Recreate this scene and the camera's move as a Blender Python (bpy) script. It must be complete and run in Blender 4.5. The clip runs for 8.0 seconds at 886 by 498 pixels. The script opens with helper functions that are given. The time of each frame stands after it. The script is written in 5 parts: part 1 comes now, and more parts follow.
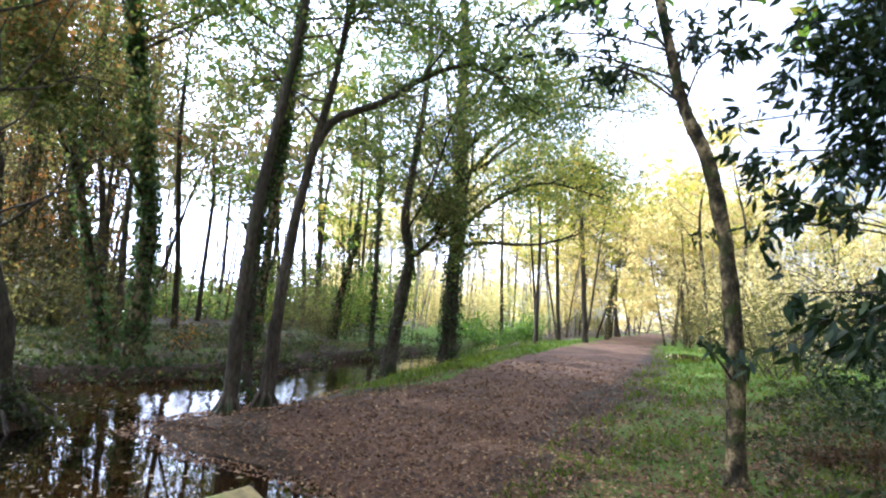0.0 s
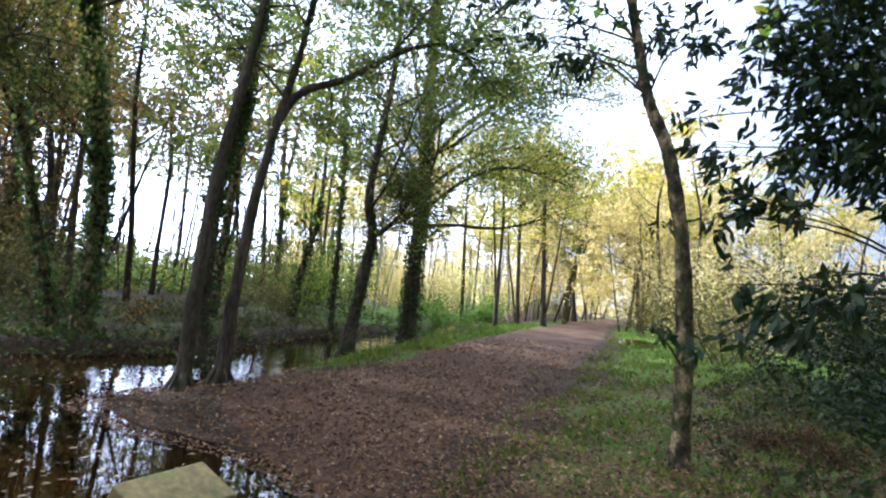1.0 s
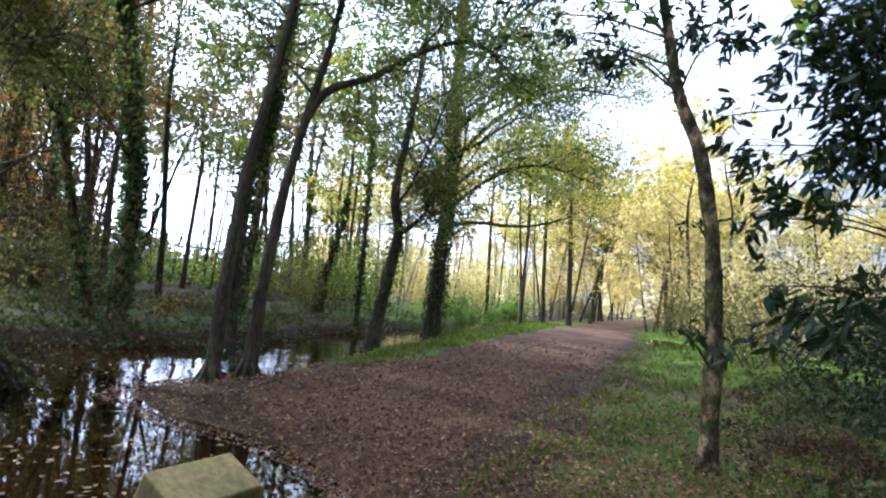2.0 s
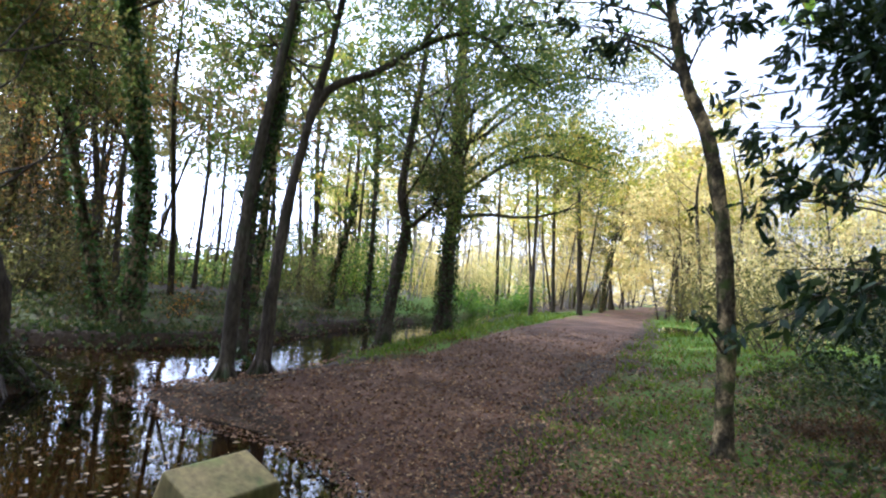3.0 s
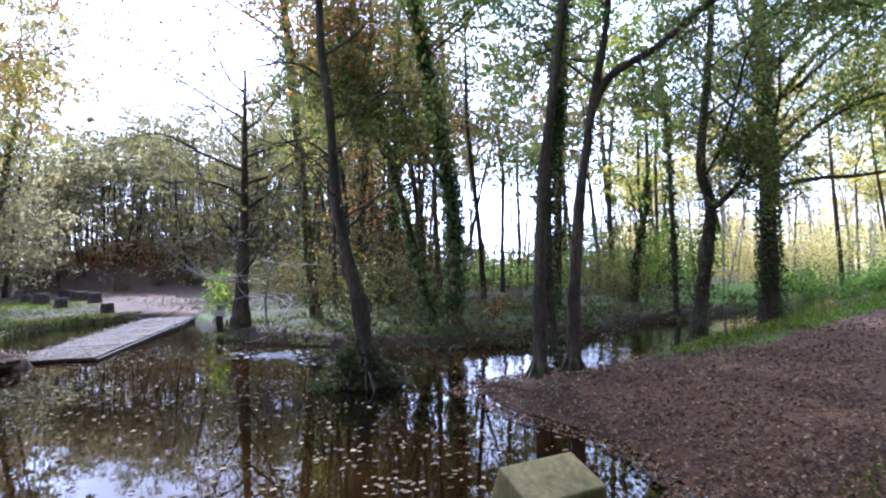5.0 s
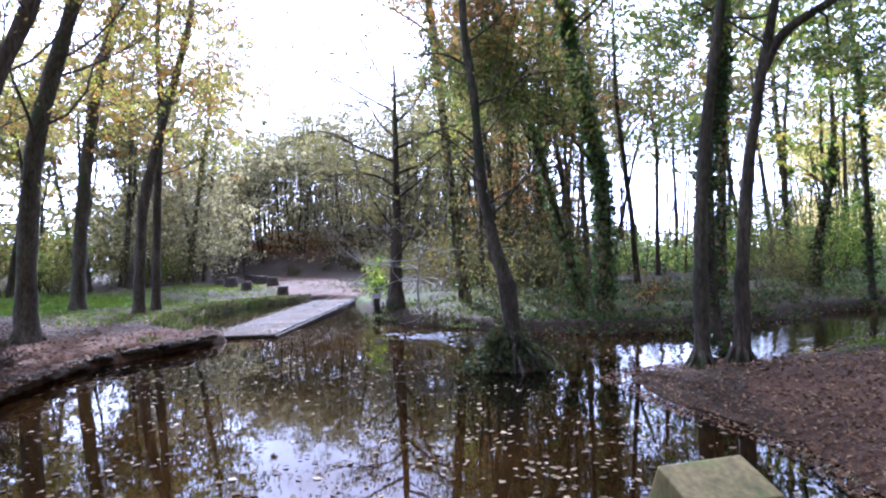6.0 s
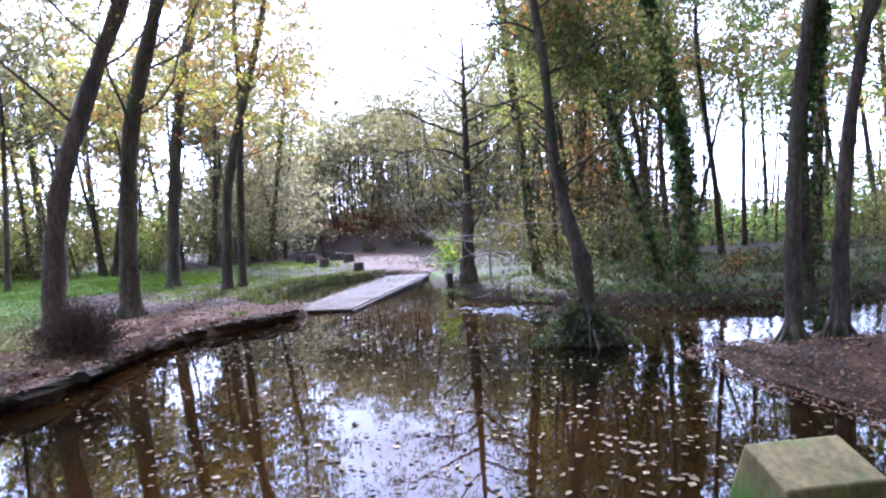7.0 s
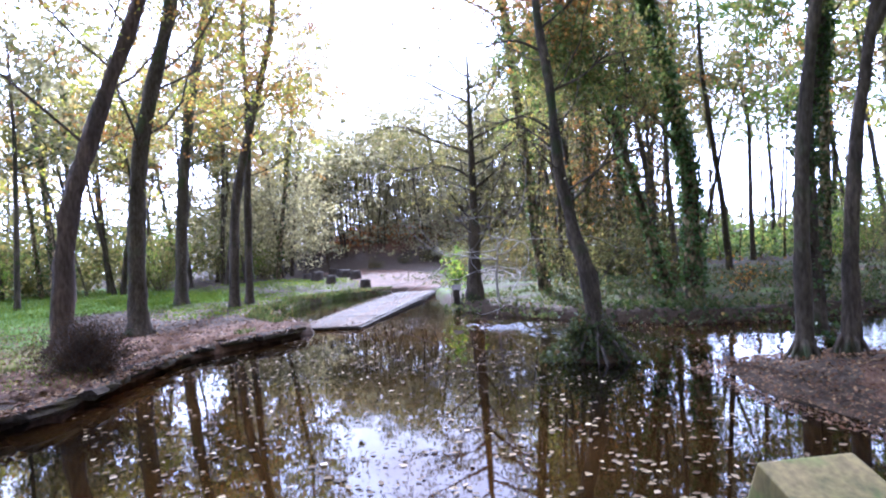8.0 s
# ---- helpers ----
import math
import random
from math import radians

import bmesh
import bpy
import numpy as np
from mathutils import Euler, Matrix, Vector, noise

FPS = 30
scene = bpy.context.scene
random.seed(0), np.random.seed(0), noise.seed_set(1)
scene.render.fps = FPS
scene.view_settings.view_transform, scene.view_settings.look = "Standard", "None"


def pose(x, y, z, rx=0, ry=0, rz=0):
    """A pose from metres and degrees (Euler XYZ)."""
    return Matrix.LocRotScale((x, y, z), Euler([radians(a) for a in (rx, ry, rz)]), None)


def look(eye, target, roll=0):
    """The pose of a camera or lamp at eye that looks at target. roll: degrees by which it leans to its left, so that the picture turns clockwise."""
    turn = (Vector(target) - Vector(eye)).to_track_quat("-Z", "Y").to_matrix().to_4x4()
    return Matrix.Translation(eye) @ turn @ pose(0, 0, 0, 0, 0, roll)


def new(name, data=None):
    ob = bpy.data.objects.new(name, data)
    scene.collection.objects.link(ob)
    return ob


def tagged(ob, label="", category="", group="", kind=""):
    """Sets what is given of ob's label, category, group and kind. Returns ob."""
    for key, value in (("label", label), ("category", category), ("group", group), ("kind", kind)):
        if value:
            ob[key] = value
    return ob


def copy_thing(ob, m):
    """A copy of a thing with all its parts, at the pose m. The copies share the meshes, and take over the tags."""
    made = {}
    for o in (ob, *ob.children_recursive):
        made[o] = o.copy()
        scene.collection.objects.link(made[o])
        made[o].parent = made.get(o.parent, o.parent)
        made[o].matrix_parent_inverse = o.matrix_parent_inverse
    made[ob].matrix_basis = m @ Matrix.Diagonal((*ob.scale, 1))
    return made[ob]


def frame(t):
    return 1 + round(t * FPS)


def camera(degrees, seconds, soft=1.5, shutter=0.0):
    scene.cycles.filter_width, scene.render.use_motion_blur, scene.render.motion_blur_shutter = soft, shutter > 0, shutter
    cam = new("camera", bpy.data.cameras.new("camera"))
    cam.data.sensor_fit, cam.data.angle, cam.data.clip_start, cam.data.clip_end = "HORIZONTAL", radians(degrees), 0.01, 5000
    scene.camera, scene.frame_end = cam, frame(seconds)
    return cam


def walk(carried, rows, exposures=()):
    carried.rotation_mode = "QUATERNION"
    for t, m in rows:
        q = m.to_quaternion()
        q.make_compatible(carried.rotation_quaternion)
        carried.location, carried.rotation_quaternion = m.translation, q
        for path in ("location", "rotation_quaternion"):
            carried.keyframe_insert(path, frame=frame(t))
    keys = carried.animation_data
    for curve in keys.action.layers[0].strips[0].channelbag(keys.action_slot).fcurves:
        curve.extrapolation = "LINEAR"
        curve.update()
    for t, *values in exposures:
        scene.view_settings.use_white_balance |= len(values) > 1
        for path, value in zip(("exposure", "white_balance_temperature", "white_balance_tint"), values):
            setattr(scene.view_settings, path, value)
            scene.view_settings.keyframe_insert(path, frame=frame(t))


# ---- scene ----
# camera: stands by the pond's edge and turns to the left
cam = camera(76.2, 8.0, soft=2.2)
walk(cam, [
    (0, pose(0.006, 0.0, 1.583, 96.26, -3.23, 1.11)),
    (0.5, pose(0.006, 0.0, 1.583, 95.74, -3.62, -2.64)),
    (1, pose(0.006, 0.0, 1.583, 94.63, -4.86, -2.82)),
    (1.5, pose(0.006, 0.0, 1.583, 94.39, -5.93, -2.02)),
    (2.8, pose(0.006, 0.0, 1.583, 93.46, -4.01, 2.25)),
    (3, pose(0.006, 0.0, 1.583, 93.38, -4.05, 0.68)),
    (3.5, pose(0.006, 0.0, 1.583, 93.48, -4.80, -0.75)),
    (4, pose(0.006, 0.0, 1.583, 93.37, -4.23, 1.10)),
    (4.5, pose(0.000, 0.0, 1.592, 93.39, -1.25, 13.27)),
    (5, pose(0.000, 0.0, 1.604, 92.21, 1.32, 30.35)),
    (5.2, pose(0.000, 0.0, 1.608, 92.34, 2.45, 34.55)),
    (6.3, pose(-0.004, 0.0, 1.618, 89.96, 2.29, 47.69)),
    (6.5, pose(-0.004, 0.0, 1.618, 89.13, 3.26, 49.08)),
    (7, pose(-0.004, 0.0, 1.618, 88.70, 3.08, 52.40)),
    (7.5, pose(-0.004, 0.0, 1.618, 89.89, 3.30, 52.77)),
    (8, pose(-0.004, 0.0, 1.618, 90.41, 3.42, 53.05)),
], exposures=[(0.0, 1.36, 4940, 16), (0.6, 1.03, 4940, 16), (3.0, 0.98, 4860, 17), (4.0, 1.0, 4780, 19), (5.0, 1.06, 4600, 25), (6.3, 1.38, 4560, 29), (8.0, 1.66, 4560, 29)])

# light: low autumn sun behind the wooded hill, bright broken sky
SUN_AZ, SUN_EL = -60.0, 35.0          # degrees from +y towards +x, degrees up
w = bpy.data.worlds.new("sky")
scene.world = w
w.use_nodes = True
nt = w.node_tree
nt.nodes.clear()
out = nt.nodes.new("ShaderNodeOutputWorld")
bg = nt.nodes.new("ShaderNodeBackground")
sky = nt.nodes.new("ShaderNodeTexSky")
sky.sky_type = "NISHITA"
sky.sun_disc = False
sky.sun_elevation = radians(SUN_EL)
sky.sun_rotation = radians(SUN_AZ)
sky.dust_density = 2.5
tc = nt.nodes.new("ShaderNodeTexCoord")
cl = nt.nodes.new("ShaderNodeTexNoise")
cl.inputs["Scale"].default_value = 2.6
cl.inputs["Detail"].default_value = 6
cr = nt.nodes.new("ShaderNodeValToRGB")
cr.color_ramp.elements[0].position, cr.color_ramp.elements[1].position = 0.30, 0.50
mx = nt.nodes.new("ShaderNodeMix")
mx.data_type = "RGBA"
# bright haze that strengthens towards the sun
dt = nt.nodes.new("ShaderNodeVectorMath")
dt.operation = "DOT_PRODUCT"
dt.inputs[1].default_value = (math.sin(radians(SUN_AZ)) * math.cos(radians(SUN_EL)), math.cos(radians(SUN_AZ)) * math.cos(radians(SUN_EL)), math.sin(radians(SUN_EL)))
hz = nt.nodes.new("ShaderNodeMapRange")
hz.interpolation_type = "SMOOTHSTEP"
hz.inputs["From Min"].default_value, hz.inputs["From Max"].default_value = -0.2, 1.0
hz.inputs["To Min"].default_value, hz.inputs["To Max"].default_value = 5.5, 44.0
nt.links.new(tc.outputs["Generated"], dt.inputs[0])
nt.links.new(dt.outputs["Value"], hz.inputs["Value"])
tn = nt.nodes.new("ShaderNodeVectorMath")
tn.operation = "SCALE"
tn.inputs[0].default_value = (1.0, 1.0, 1.04)
nt.links.new(hz.outputs["Result"], tn.inputs["Scale"])
nt.links.new(tn.outputs["Vector"], mx.inputs[7])
nt.links.new(tc.outputs["Generated"], cl.inputs["Vector"])
nt.links.new(cl.outputs["Fac"], cr.inputs["Fac"])
nt.links.new(cr.outputs["Color"], mx.inputs[0])
nt.links.new(sky.outputs["Color"], mx.inputs[6])
nt.links.new(mx.outputs[2], bg.inputs["Color"])
bg.inputs["Strength"].default_value = 0.065
nt.links.new(bg.outputs["Background"], out.inputs["Surface"])

sun = new("sun", bpy.data.lights.new("sun", "SUN"))
sun.data.energy = 5.0
sun.data.angle = radians(0.6)
sun.data.color = (1.0, 0.91, 0.74)
to_sun = Vector((math.sin(radians(SUN_AZ)) * math.cos(radians(SUN_EL)), math.cos(radians(SUN_AZ)) * math.cos(radians(SUN_EL)), math.sin(radians(SUN_EL))))
sun.matrix_world = look(to_sun * 100, (0, 0, 0))


# ---- materials ----
def nodes_of(name):
    m = bpy.data.materials.new(name)
    m.use_nodes = True
    t = m.node_tree
    return m, t, t.nodes["Principled BSDF"]


def ramp_node(t, stops):
    r = t.nodes.new("ShaderNodeValToRGB")
    els = r.color_ramp.elements
    while len(els) < len(stops):
        els.new(0.5)
    for e, (p, c) in zip(els, stops):
        e.position, e.color = p, (*c, 1)
    return r


def noise_node(t, scale, detail=5, coords="Object", squash=None):
    c = t.nodes.new("ShaderNodeTexCoord")
    n = t.nodes.new("ShaderNodeTexNoise")
    n.inputs["Scale"].default_value = scale
    n.inputs["Detail"].default_value = detail
    if squash:
        mp = t.nodes.new("ShaderNodeMapping")
        mp.inputs["Scale"].default_value = squash
        t.links.new(c.outputs[coords], mp.inputs["Vector"])
        t.links.new(mp.outputs["Vector"], n.inputs["Vector"])
    else:
        t.links.new(c.outputs[coords], n.inputs["Vector"])
    return n


def mixc(t, fac, a, b, mode="MIX"):
    m = t.nodes.new("ShaderNodeMix")
    m.data_type, m.blend_type = "RGBA", mode
    for sock, v in ((m.inputs[0], fac), (m.inputs[6], a), (m.inputs[7], b)):
        if isinstance(v, bpy.types.NodeSocket):
            t.links.new(v, sock)
        elif isinstance(v, (int, float)):
            sock.default_value = v
        else:
            sock.default_value = (*v, 1)
    return m.outputs[2]


def bumped(t, bs, height, strength, distance=0.02):
    b = t.nodes.new("ShaderNodeBump")
    b.inputs["Strength"].default_value = strength
    b.inputs["Distance"].default_value = distance
    t.links.new(height, b.inputs["Height"])
    t.links.new(b.outputs["Normal"], bs.inputs["Normal"])


def surface(name, stops, scale, fine, rough=0.85, bump=0.5, squash=None, tint=None, dist=0.02, grain_range=(0.45, 1.4)):
    """Two scales of noise: broad patches pick from the ramp, fine grain darkens and lightens."""
    m, t, bs = nodes_of(name)
    broad = noise_node(t, scale, 6, squash=squash)
    grain = noise_node(t, fine, 4, squash=squash)
    r = ramp_node(t, stops)
    t.links.new(broad.outputs["Fac"], r.inputs["Fac"])
    g = ramp_node(t, [(0.3, (grain_range[0],) * 3), (0.7, (grain_range[1],) * 3)])
    t.links.new(grain.outputs["Fac"], g.inputs["Fac"])
    col = mixc(t, 1.0, r.outputs["Color"], g.outputs["Color"], "MULTIPLY")
    if tint:
        moss = noise_node(t, tint[1], 3)
        mr = ramp_node(t, [(tint[2], (0, 0, 0)), (tint[2] + 0.12, (1, 1, 1))])
        t.links.new(moss.outputs["Fac"], mr.inputs["Fac"])
        col = mixc(t, mr.outputs["Color"], col, tint[0])
    t.links.new(col, bs.inputs["Base Color"])
    bs.inputs["Roughness"].default_value = rough
    bs.inputs["Specular IOR Level"].default_value = 0.22
    bumped(t, bs, grain.outputs["Fac"], bump, dist)
    return m


def foliage(name, stops, rough=0.55, through_light=0.45):
    """Leaf: each one takes its own colour from the ramp and lets some light through."""
    m, t, bs = nodes_of(name)
    geo = t.nodes.new("ShaderNodeNewGeometry")
    r = ramp_node(t, stops)
    t.links.new(geo.outputs["Random Per Island"], r.inputs["Fac"])
    t.links.new(r.outputs["Color"], bs.inputs["Base Color"])
    bs.inputs["Roughness"].default_value = rough
    bs.inputs["Specular IOR Level"].default_value = 0.22
    tr = t.nodes.new("ShaderNodeBsdfTranslucent")
    bright = mixc(t, 1.0, r.outputs["Color"], (1.7, 1.6, 1.0), "MULTIPLY")
    t.links.new(bright, tr.inputs["Color"])
    ms = t.nodes.new("ShaderNodeMixShader")
    ms.inputs[0].default_value = through_light
    t.links.new(bs.outputs[0], ms.inputs[1])
    t.links.new(tr.outputs[0], ms.inputs[2])
    t.links.new(ms.outputs[0], t.nodes["Material Output"].inputs["Surface"])
    return m


BARK_GREY = surface("bark_grey", [(0.3, (0.034, 0.026, 0.016)), (0.6, (0.078, 0.060, 0.038)), (0.8, (0.17, 0.14, 0.095))], 4, 26, 0.9, 1.0, (1, 1, 0.3), ((0.045, 0.055, 0.02), 1.6, 0.55))
BARK_DARK = surface("bark_dark", [(0.3, (0.026, 0.020, 0.013)), (0.55, (0.075, 0.056, 0.037)), (0.75, (0.13, 0.10, 0.07))], 4, 28, 0.9, 1.0, (1, 1, 0.3), ((0.032, 0.042, 0.014), 1.4, 0.56))
# the palest blotches paint sun flecks as well as lichen
BARK_MOSS = surface("bark_mossy", [(0.38, (0.026, 0.020, 0.011)), (0.5, (0.10, 0.074, 0.036)), (0.60, (0.32, 0.23, 0.11))], 8, 44, 0.92, 1.0, (1, 1, 0.7), ((0.055, 0.070, 0.014), 4.5, 0.52), 0.035)
BARK_PINE = surface("bark_pine", [(0.3, (0.034, 0.025, 0.018)), (0.7, (0.105, 0.070, 0.048))], 3, 18, 0.9, 1.0, (1, 1, 0.3))
TWIG_PALE = surface("twig_pale", [(0.3, (0.20, 0.175, 0.15)), (0.7, (0.40, 0.36, 0.32))], 5, 40, 0.8, 0.4)
WOOD_POST = surface("wood_post", [(0.3, (0.06, 0.062, 0.014)), (0.5, (0.115, 0.092, 0.03)), (0.7, (0.18, 0.13, 0.052))], 9, 70, 0.8, 0.3, (1, 1, 0.5), ((0.06, 0.105, 0.01), 6.0, 0.50), 0.003, (0.65, 1.25))
PLANK = surface("weathered_plank", [(0.3, (0.046, 0.035, 0.024)), (0.7, (0.105, 0.082, 0.058))], 4, 30, 0.85, 0.4, None, ((0.075, 0.042, 0.02), 1.3, 0.52), 0.004)
STONE = surface("edge_stone", [(0.3, (0.032, 0.024, 0.016)), (0.7, (0.085, 0.062, 0.040))], 3, 20, 0.95, 0.9, None, ((0.06, 0.045, 0.02), 2.4, 0.5))
STUMP = surface("stump_wood", [(0.3, (0.035, 0.028, 0.022)), (0.7, (0.09, 0.07, 0.05))], 4, 20, 0.9, 0.7)
LEAF_GREEN = foliage("leaves_green", [(0.0, (0.045, 0.09, 0.014)), (0.5, (0.10, 0.17, 0.024)), (0.85, (0.19, 0.24, 0.04)), (1.0, (0.28, 0.26, 0.05))], 0.55, 0.65)
LEAF_DEEP = foliage("leaves_deep_green", [(0.0, (0.036, 0.064, 0.022)), (0.5, (0.086, 0.125, 0.040)), (0.9, (0.16, 0.19, 0.055)), (1.0, (0.28, 0.25, 0.06))], 0.45, 0.68)
LEAF_YELLOW = foliage("leaves_yellow", [(0.0, (0.14, 0.19, 0.03)), (0.4, (0.28, 0.30, 0.05)), (0.8, (0.42, 0.36, 0.08)), (1.0, (0.44, 0.27, 0.06))], 0.55, 0.65)
LEAF_GOLD = foliage("leaves_gold", [(0.0, (0.26, 0.23, 0.11)), (0.4, (0.44, 0.39, 0.20)), (0.8, (0.58, 0.51, 0.29)), (1.0, (0.54, 0.38, 0.19))], 0.6, 0.68)
LEAF_ORANGE = foliage("leaves_orange", [(0.0, (0.11, 0.085, 0.028)), (0.5, (0.22, 0.125, 0.038)), (1.0, (0.36, 0.16, 0.045))], 0.6, 0.6)
LEAF_DULL = foliage("leaves_dull", [(0.0, (0.055, 0.06, 0.025)), (0.5, (0.11, 0.112, 0.045)), (1.0, (0.20, 0.165, 0.065))], 0.6, 0.6)
LEAF_DARK = foliage("leaves_evergreen", [(0.0, (0.008, 0.017, 0.006)), (0.6, (0.016, 0.031, 0.009)), (1.0, (0.045, 0.060, 0.014))], 0.55, 0.2)
IVY = foliage("leaves_ivy", [(0.0, (0.02, 0.04, 0.01)), (0.6, (0.045, 0.075, 0.018)), (1.0, (0.085, 0.11, 0.03))], 0.5, 0.25)
LITTER = foliage("fallen_leaves", [(0.0, (0.036, 0.020, 0.011)), (0.45, (0.10, 0.045, 0.017)), (0.85, (0.17, 0.092, 0.038)), (1.0, (0.34, 0.23, 0.11))], 0.7, 0.1)
FLOATING = foliage("floating_leaves", [(0.0, (0.05, 0.033, 0.014)), (0.5, (0.12, 0.083, 0.038)), (0.85, (0.21, 0.155, 0.08)), (1.0, (0.40, 0.31, 0.18))], 0.85, 0.05)
GRASS = foliage("grass_blades", [(0.0, (0.045, 0.082, 0.006)), (0.6, (0.095, 0.15, 0.010)), (1.0, (0.18, 0.20, 0.025))], 0.65, 0.35)
LEAF_LIME = foliage("leaves_lime", [(0.0, (0.055, 0.12, 0.016)), (0.6, (0.10, 0.19, 0.028)), (1.0, (0.18, 0.24, 0.045))], 0.5, 0.5)
SEDGE = foliage("bank_plants", [(0.0, (0.028, 0.042, 0.012)), (0.5, (0.065, 0.088, 0.03)), (0.85, (0.125, 0.13, 0.06)), (1.0, (0.15, 0.095, 0.045))], 0.6, 0.4)
# brighter copy of the ivy colour, for ivy where light falls on it
IVY_LIT = foliage("leaves_ivy_lit", [(0.0, (0.03, 0.065, 0.018)), (0.6, (0.075, 0.13, 0.04)), (1.0, (0.14, 0.19, 0.07))], 0.4, 0.4)
# the wood's shade is painted into this darker brown-green leaf colour
LEAF_SHADE = foliage("leaves_shade_darkened", [(0.0, (0.030, 0.034, 0.014)), (0.5, (0.062, 0.060, 0.024)), (0.9, (0.11, 0.085, 0.032)), (1.0, (0.17, 0.11, 0.035))], 0.6, 0.45)
# brown-green undergrowth, colour darkened to stand in for shade
PLANTS_SHADED = foliage("plants_shade_darkened", [(0.0, (0.022, 0.026, 0.010)), (0.5, (0.045, 0.058, 0.018)), (0.85, (0.07, 0.085, 0.026)), (1.0, (0.10, 0.058, 0.028))], 0.65, 0.25)
# grey-brown leaves of the hill, lightened so the colour carries distant haze
LEAF_GREY_HAZED = foliage("leaves_grey_brown_hazed", [(0.0, (0.12, 0.115, 0.085)), (0.5, (0.21, 0.20, 0.14)), (1.0, (0.32, 0.285, 0.185))], 0.8, 0.65)
LEAF_BRACKEN = foliage("bracken_russet", [(0.0, (0.16, 0.07, 0.03)), (0.6, (0.32, 0.13, 0.05)), (1.0, (0.40, 0.20, 0.08))], 0.7, 0.5)
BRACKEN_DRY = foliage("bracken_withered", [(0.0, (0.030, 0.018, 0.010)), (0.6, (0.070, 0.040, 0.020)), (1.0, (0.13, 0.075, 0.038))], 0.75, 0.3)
BRUSH = foliage("dry_brush", [(0.0, (0.025, 0.015, 0.008)), (1.0, (0.075, 0.04, 0.018))], 0.8, 0.1)


def ground_material():
    m, t, bs = nodes_of("woodland_ground")
    at = t.nodes.new("ShaderNodeVertexColor")
    at.layer_name = "cover"
    sep = t.nodes.new("ShaderNodeSeparateColor")
    t.links.new(at.outputs["Color"], sep.inputs["Color"])
    n1, n2, n3 = noise_node(t, 0.8, 6), noise_node(t, 14, 5), noise_node(t, 45, 3)
    soil = ramp_node(t, [(0.3, (0.028, 0.02, 0.013)), (0.55, (0.06, 0.042, 0.025)), (0.75, (0.11, 0.08, 0.048))])
    t.links.new(n2.outputs["Fac"], soil.inputs["Fac"])
    grass = ramp_node(t, [(0.3, (0.042, 0.078, 0.007)), (0.55, (0.085, 0.145, 0.011)), (0.75, (0.15, 0.18, 0.026))])
    t.links.new(n3.outputs["Fac"], grass.inputs["Fac"])
    red = ramp_node(t, [(0.3, (0.16, 0.07, 0.03)), (0.7, (0.34, 0.15, 0.06))])
    t.links.new(n2.outputs["Fac"], red.inputs["Fac"])
    # ragged edge between grass and litter
    ad = t.nodes.new("ShaderNodeMath")
    ad.operation = "MULTIPLY_ADD"
    t.links.new(n1.outputs["Fac"], ad.inputs[0])
    ad.inputs[1].default_value = 0.9
    t.links.new(sep.outputs["Red"], ad.inputs[2])
    sh = ramp_node(t, [(0.62, (0, 0, 0)), (0.98, (1, 1, 1))])
    t.links.new(ad.outputs[0], sh.inputs["Fac"])
    c1 = mixc(t, sh.outputs["Color"], soil.outputs["Color"], grass.outputs["Color"])
    c2 = mixc(t, sep.outputs["Green"], c1, red.outputs["Color"])
    mud = mixc(t, sep.outputs["Blue"], c2, (0.045, 0.027, 0.013))
    t.links.new(mud, bs.inputs["Base Color"])
    bs.inputs["Roughness"].default_value = 0.95
    bs.inputs["Specular IOR Level"].default_value = 0.2
    bumped(t, bs, n2.outputs["Fac"], 0.8, 0.05)
    return m


def path_material():
    m, t, bs = nodes_of("leaf_strewn_path")
    n1, n2, n3 = noise_node(t, 0.5, 5), noise_node(t, 18, 5), noise_node(t, 60, 3)
    a = ramp_node(t, [(0.3, (0.072, 0.038, 0.021)), (0.55, (0.132, 0.073, 0.041)), (0.75, (0.19, 0.118, 0.072))])
    t.links.new(n2.outputs["Fac"], a.inputs["Fac"])
    b = ramp_node(t, [(0.35, (0.6, 0.6, 0.6)), (0.7, (1.25, 1.25, 1.25))])
    t.links.new(n1.outputs["Fac"], b.inputs["Fac"])
    c = mixc(t, 1.0, a.outputs["Color"], b.outputs["Color"], "MULTIPLY")
    t.links.new(c, bs.inputs["Base Color"])
    bs.inputs["Roughness"].default_value = 0.9
    bs.inputs["Specular IOR Level"].default_value = 0.25
    bumped(t, bs, n3.outputs["Fac"], 0.7, 0.03)
    return m


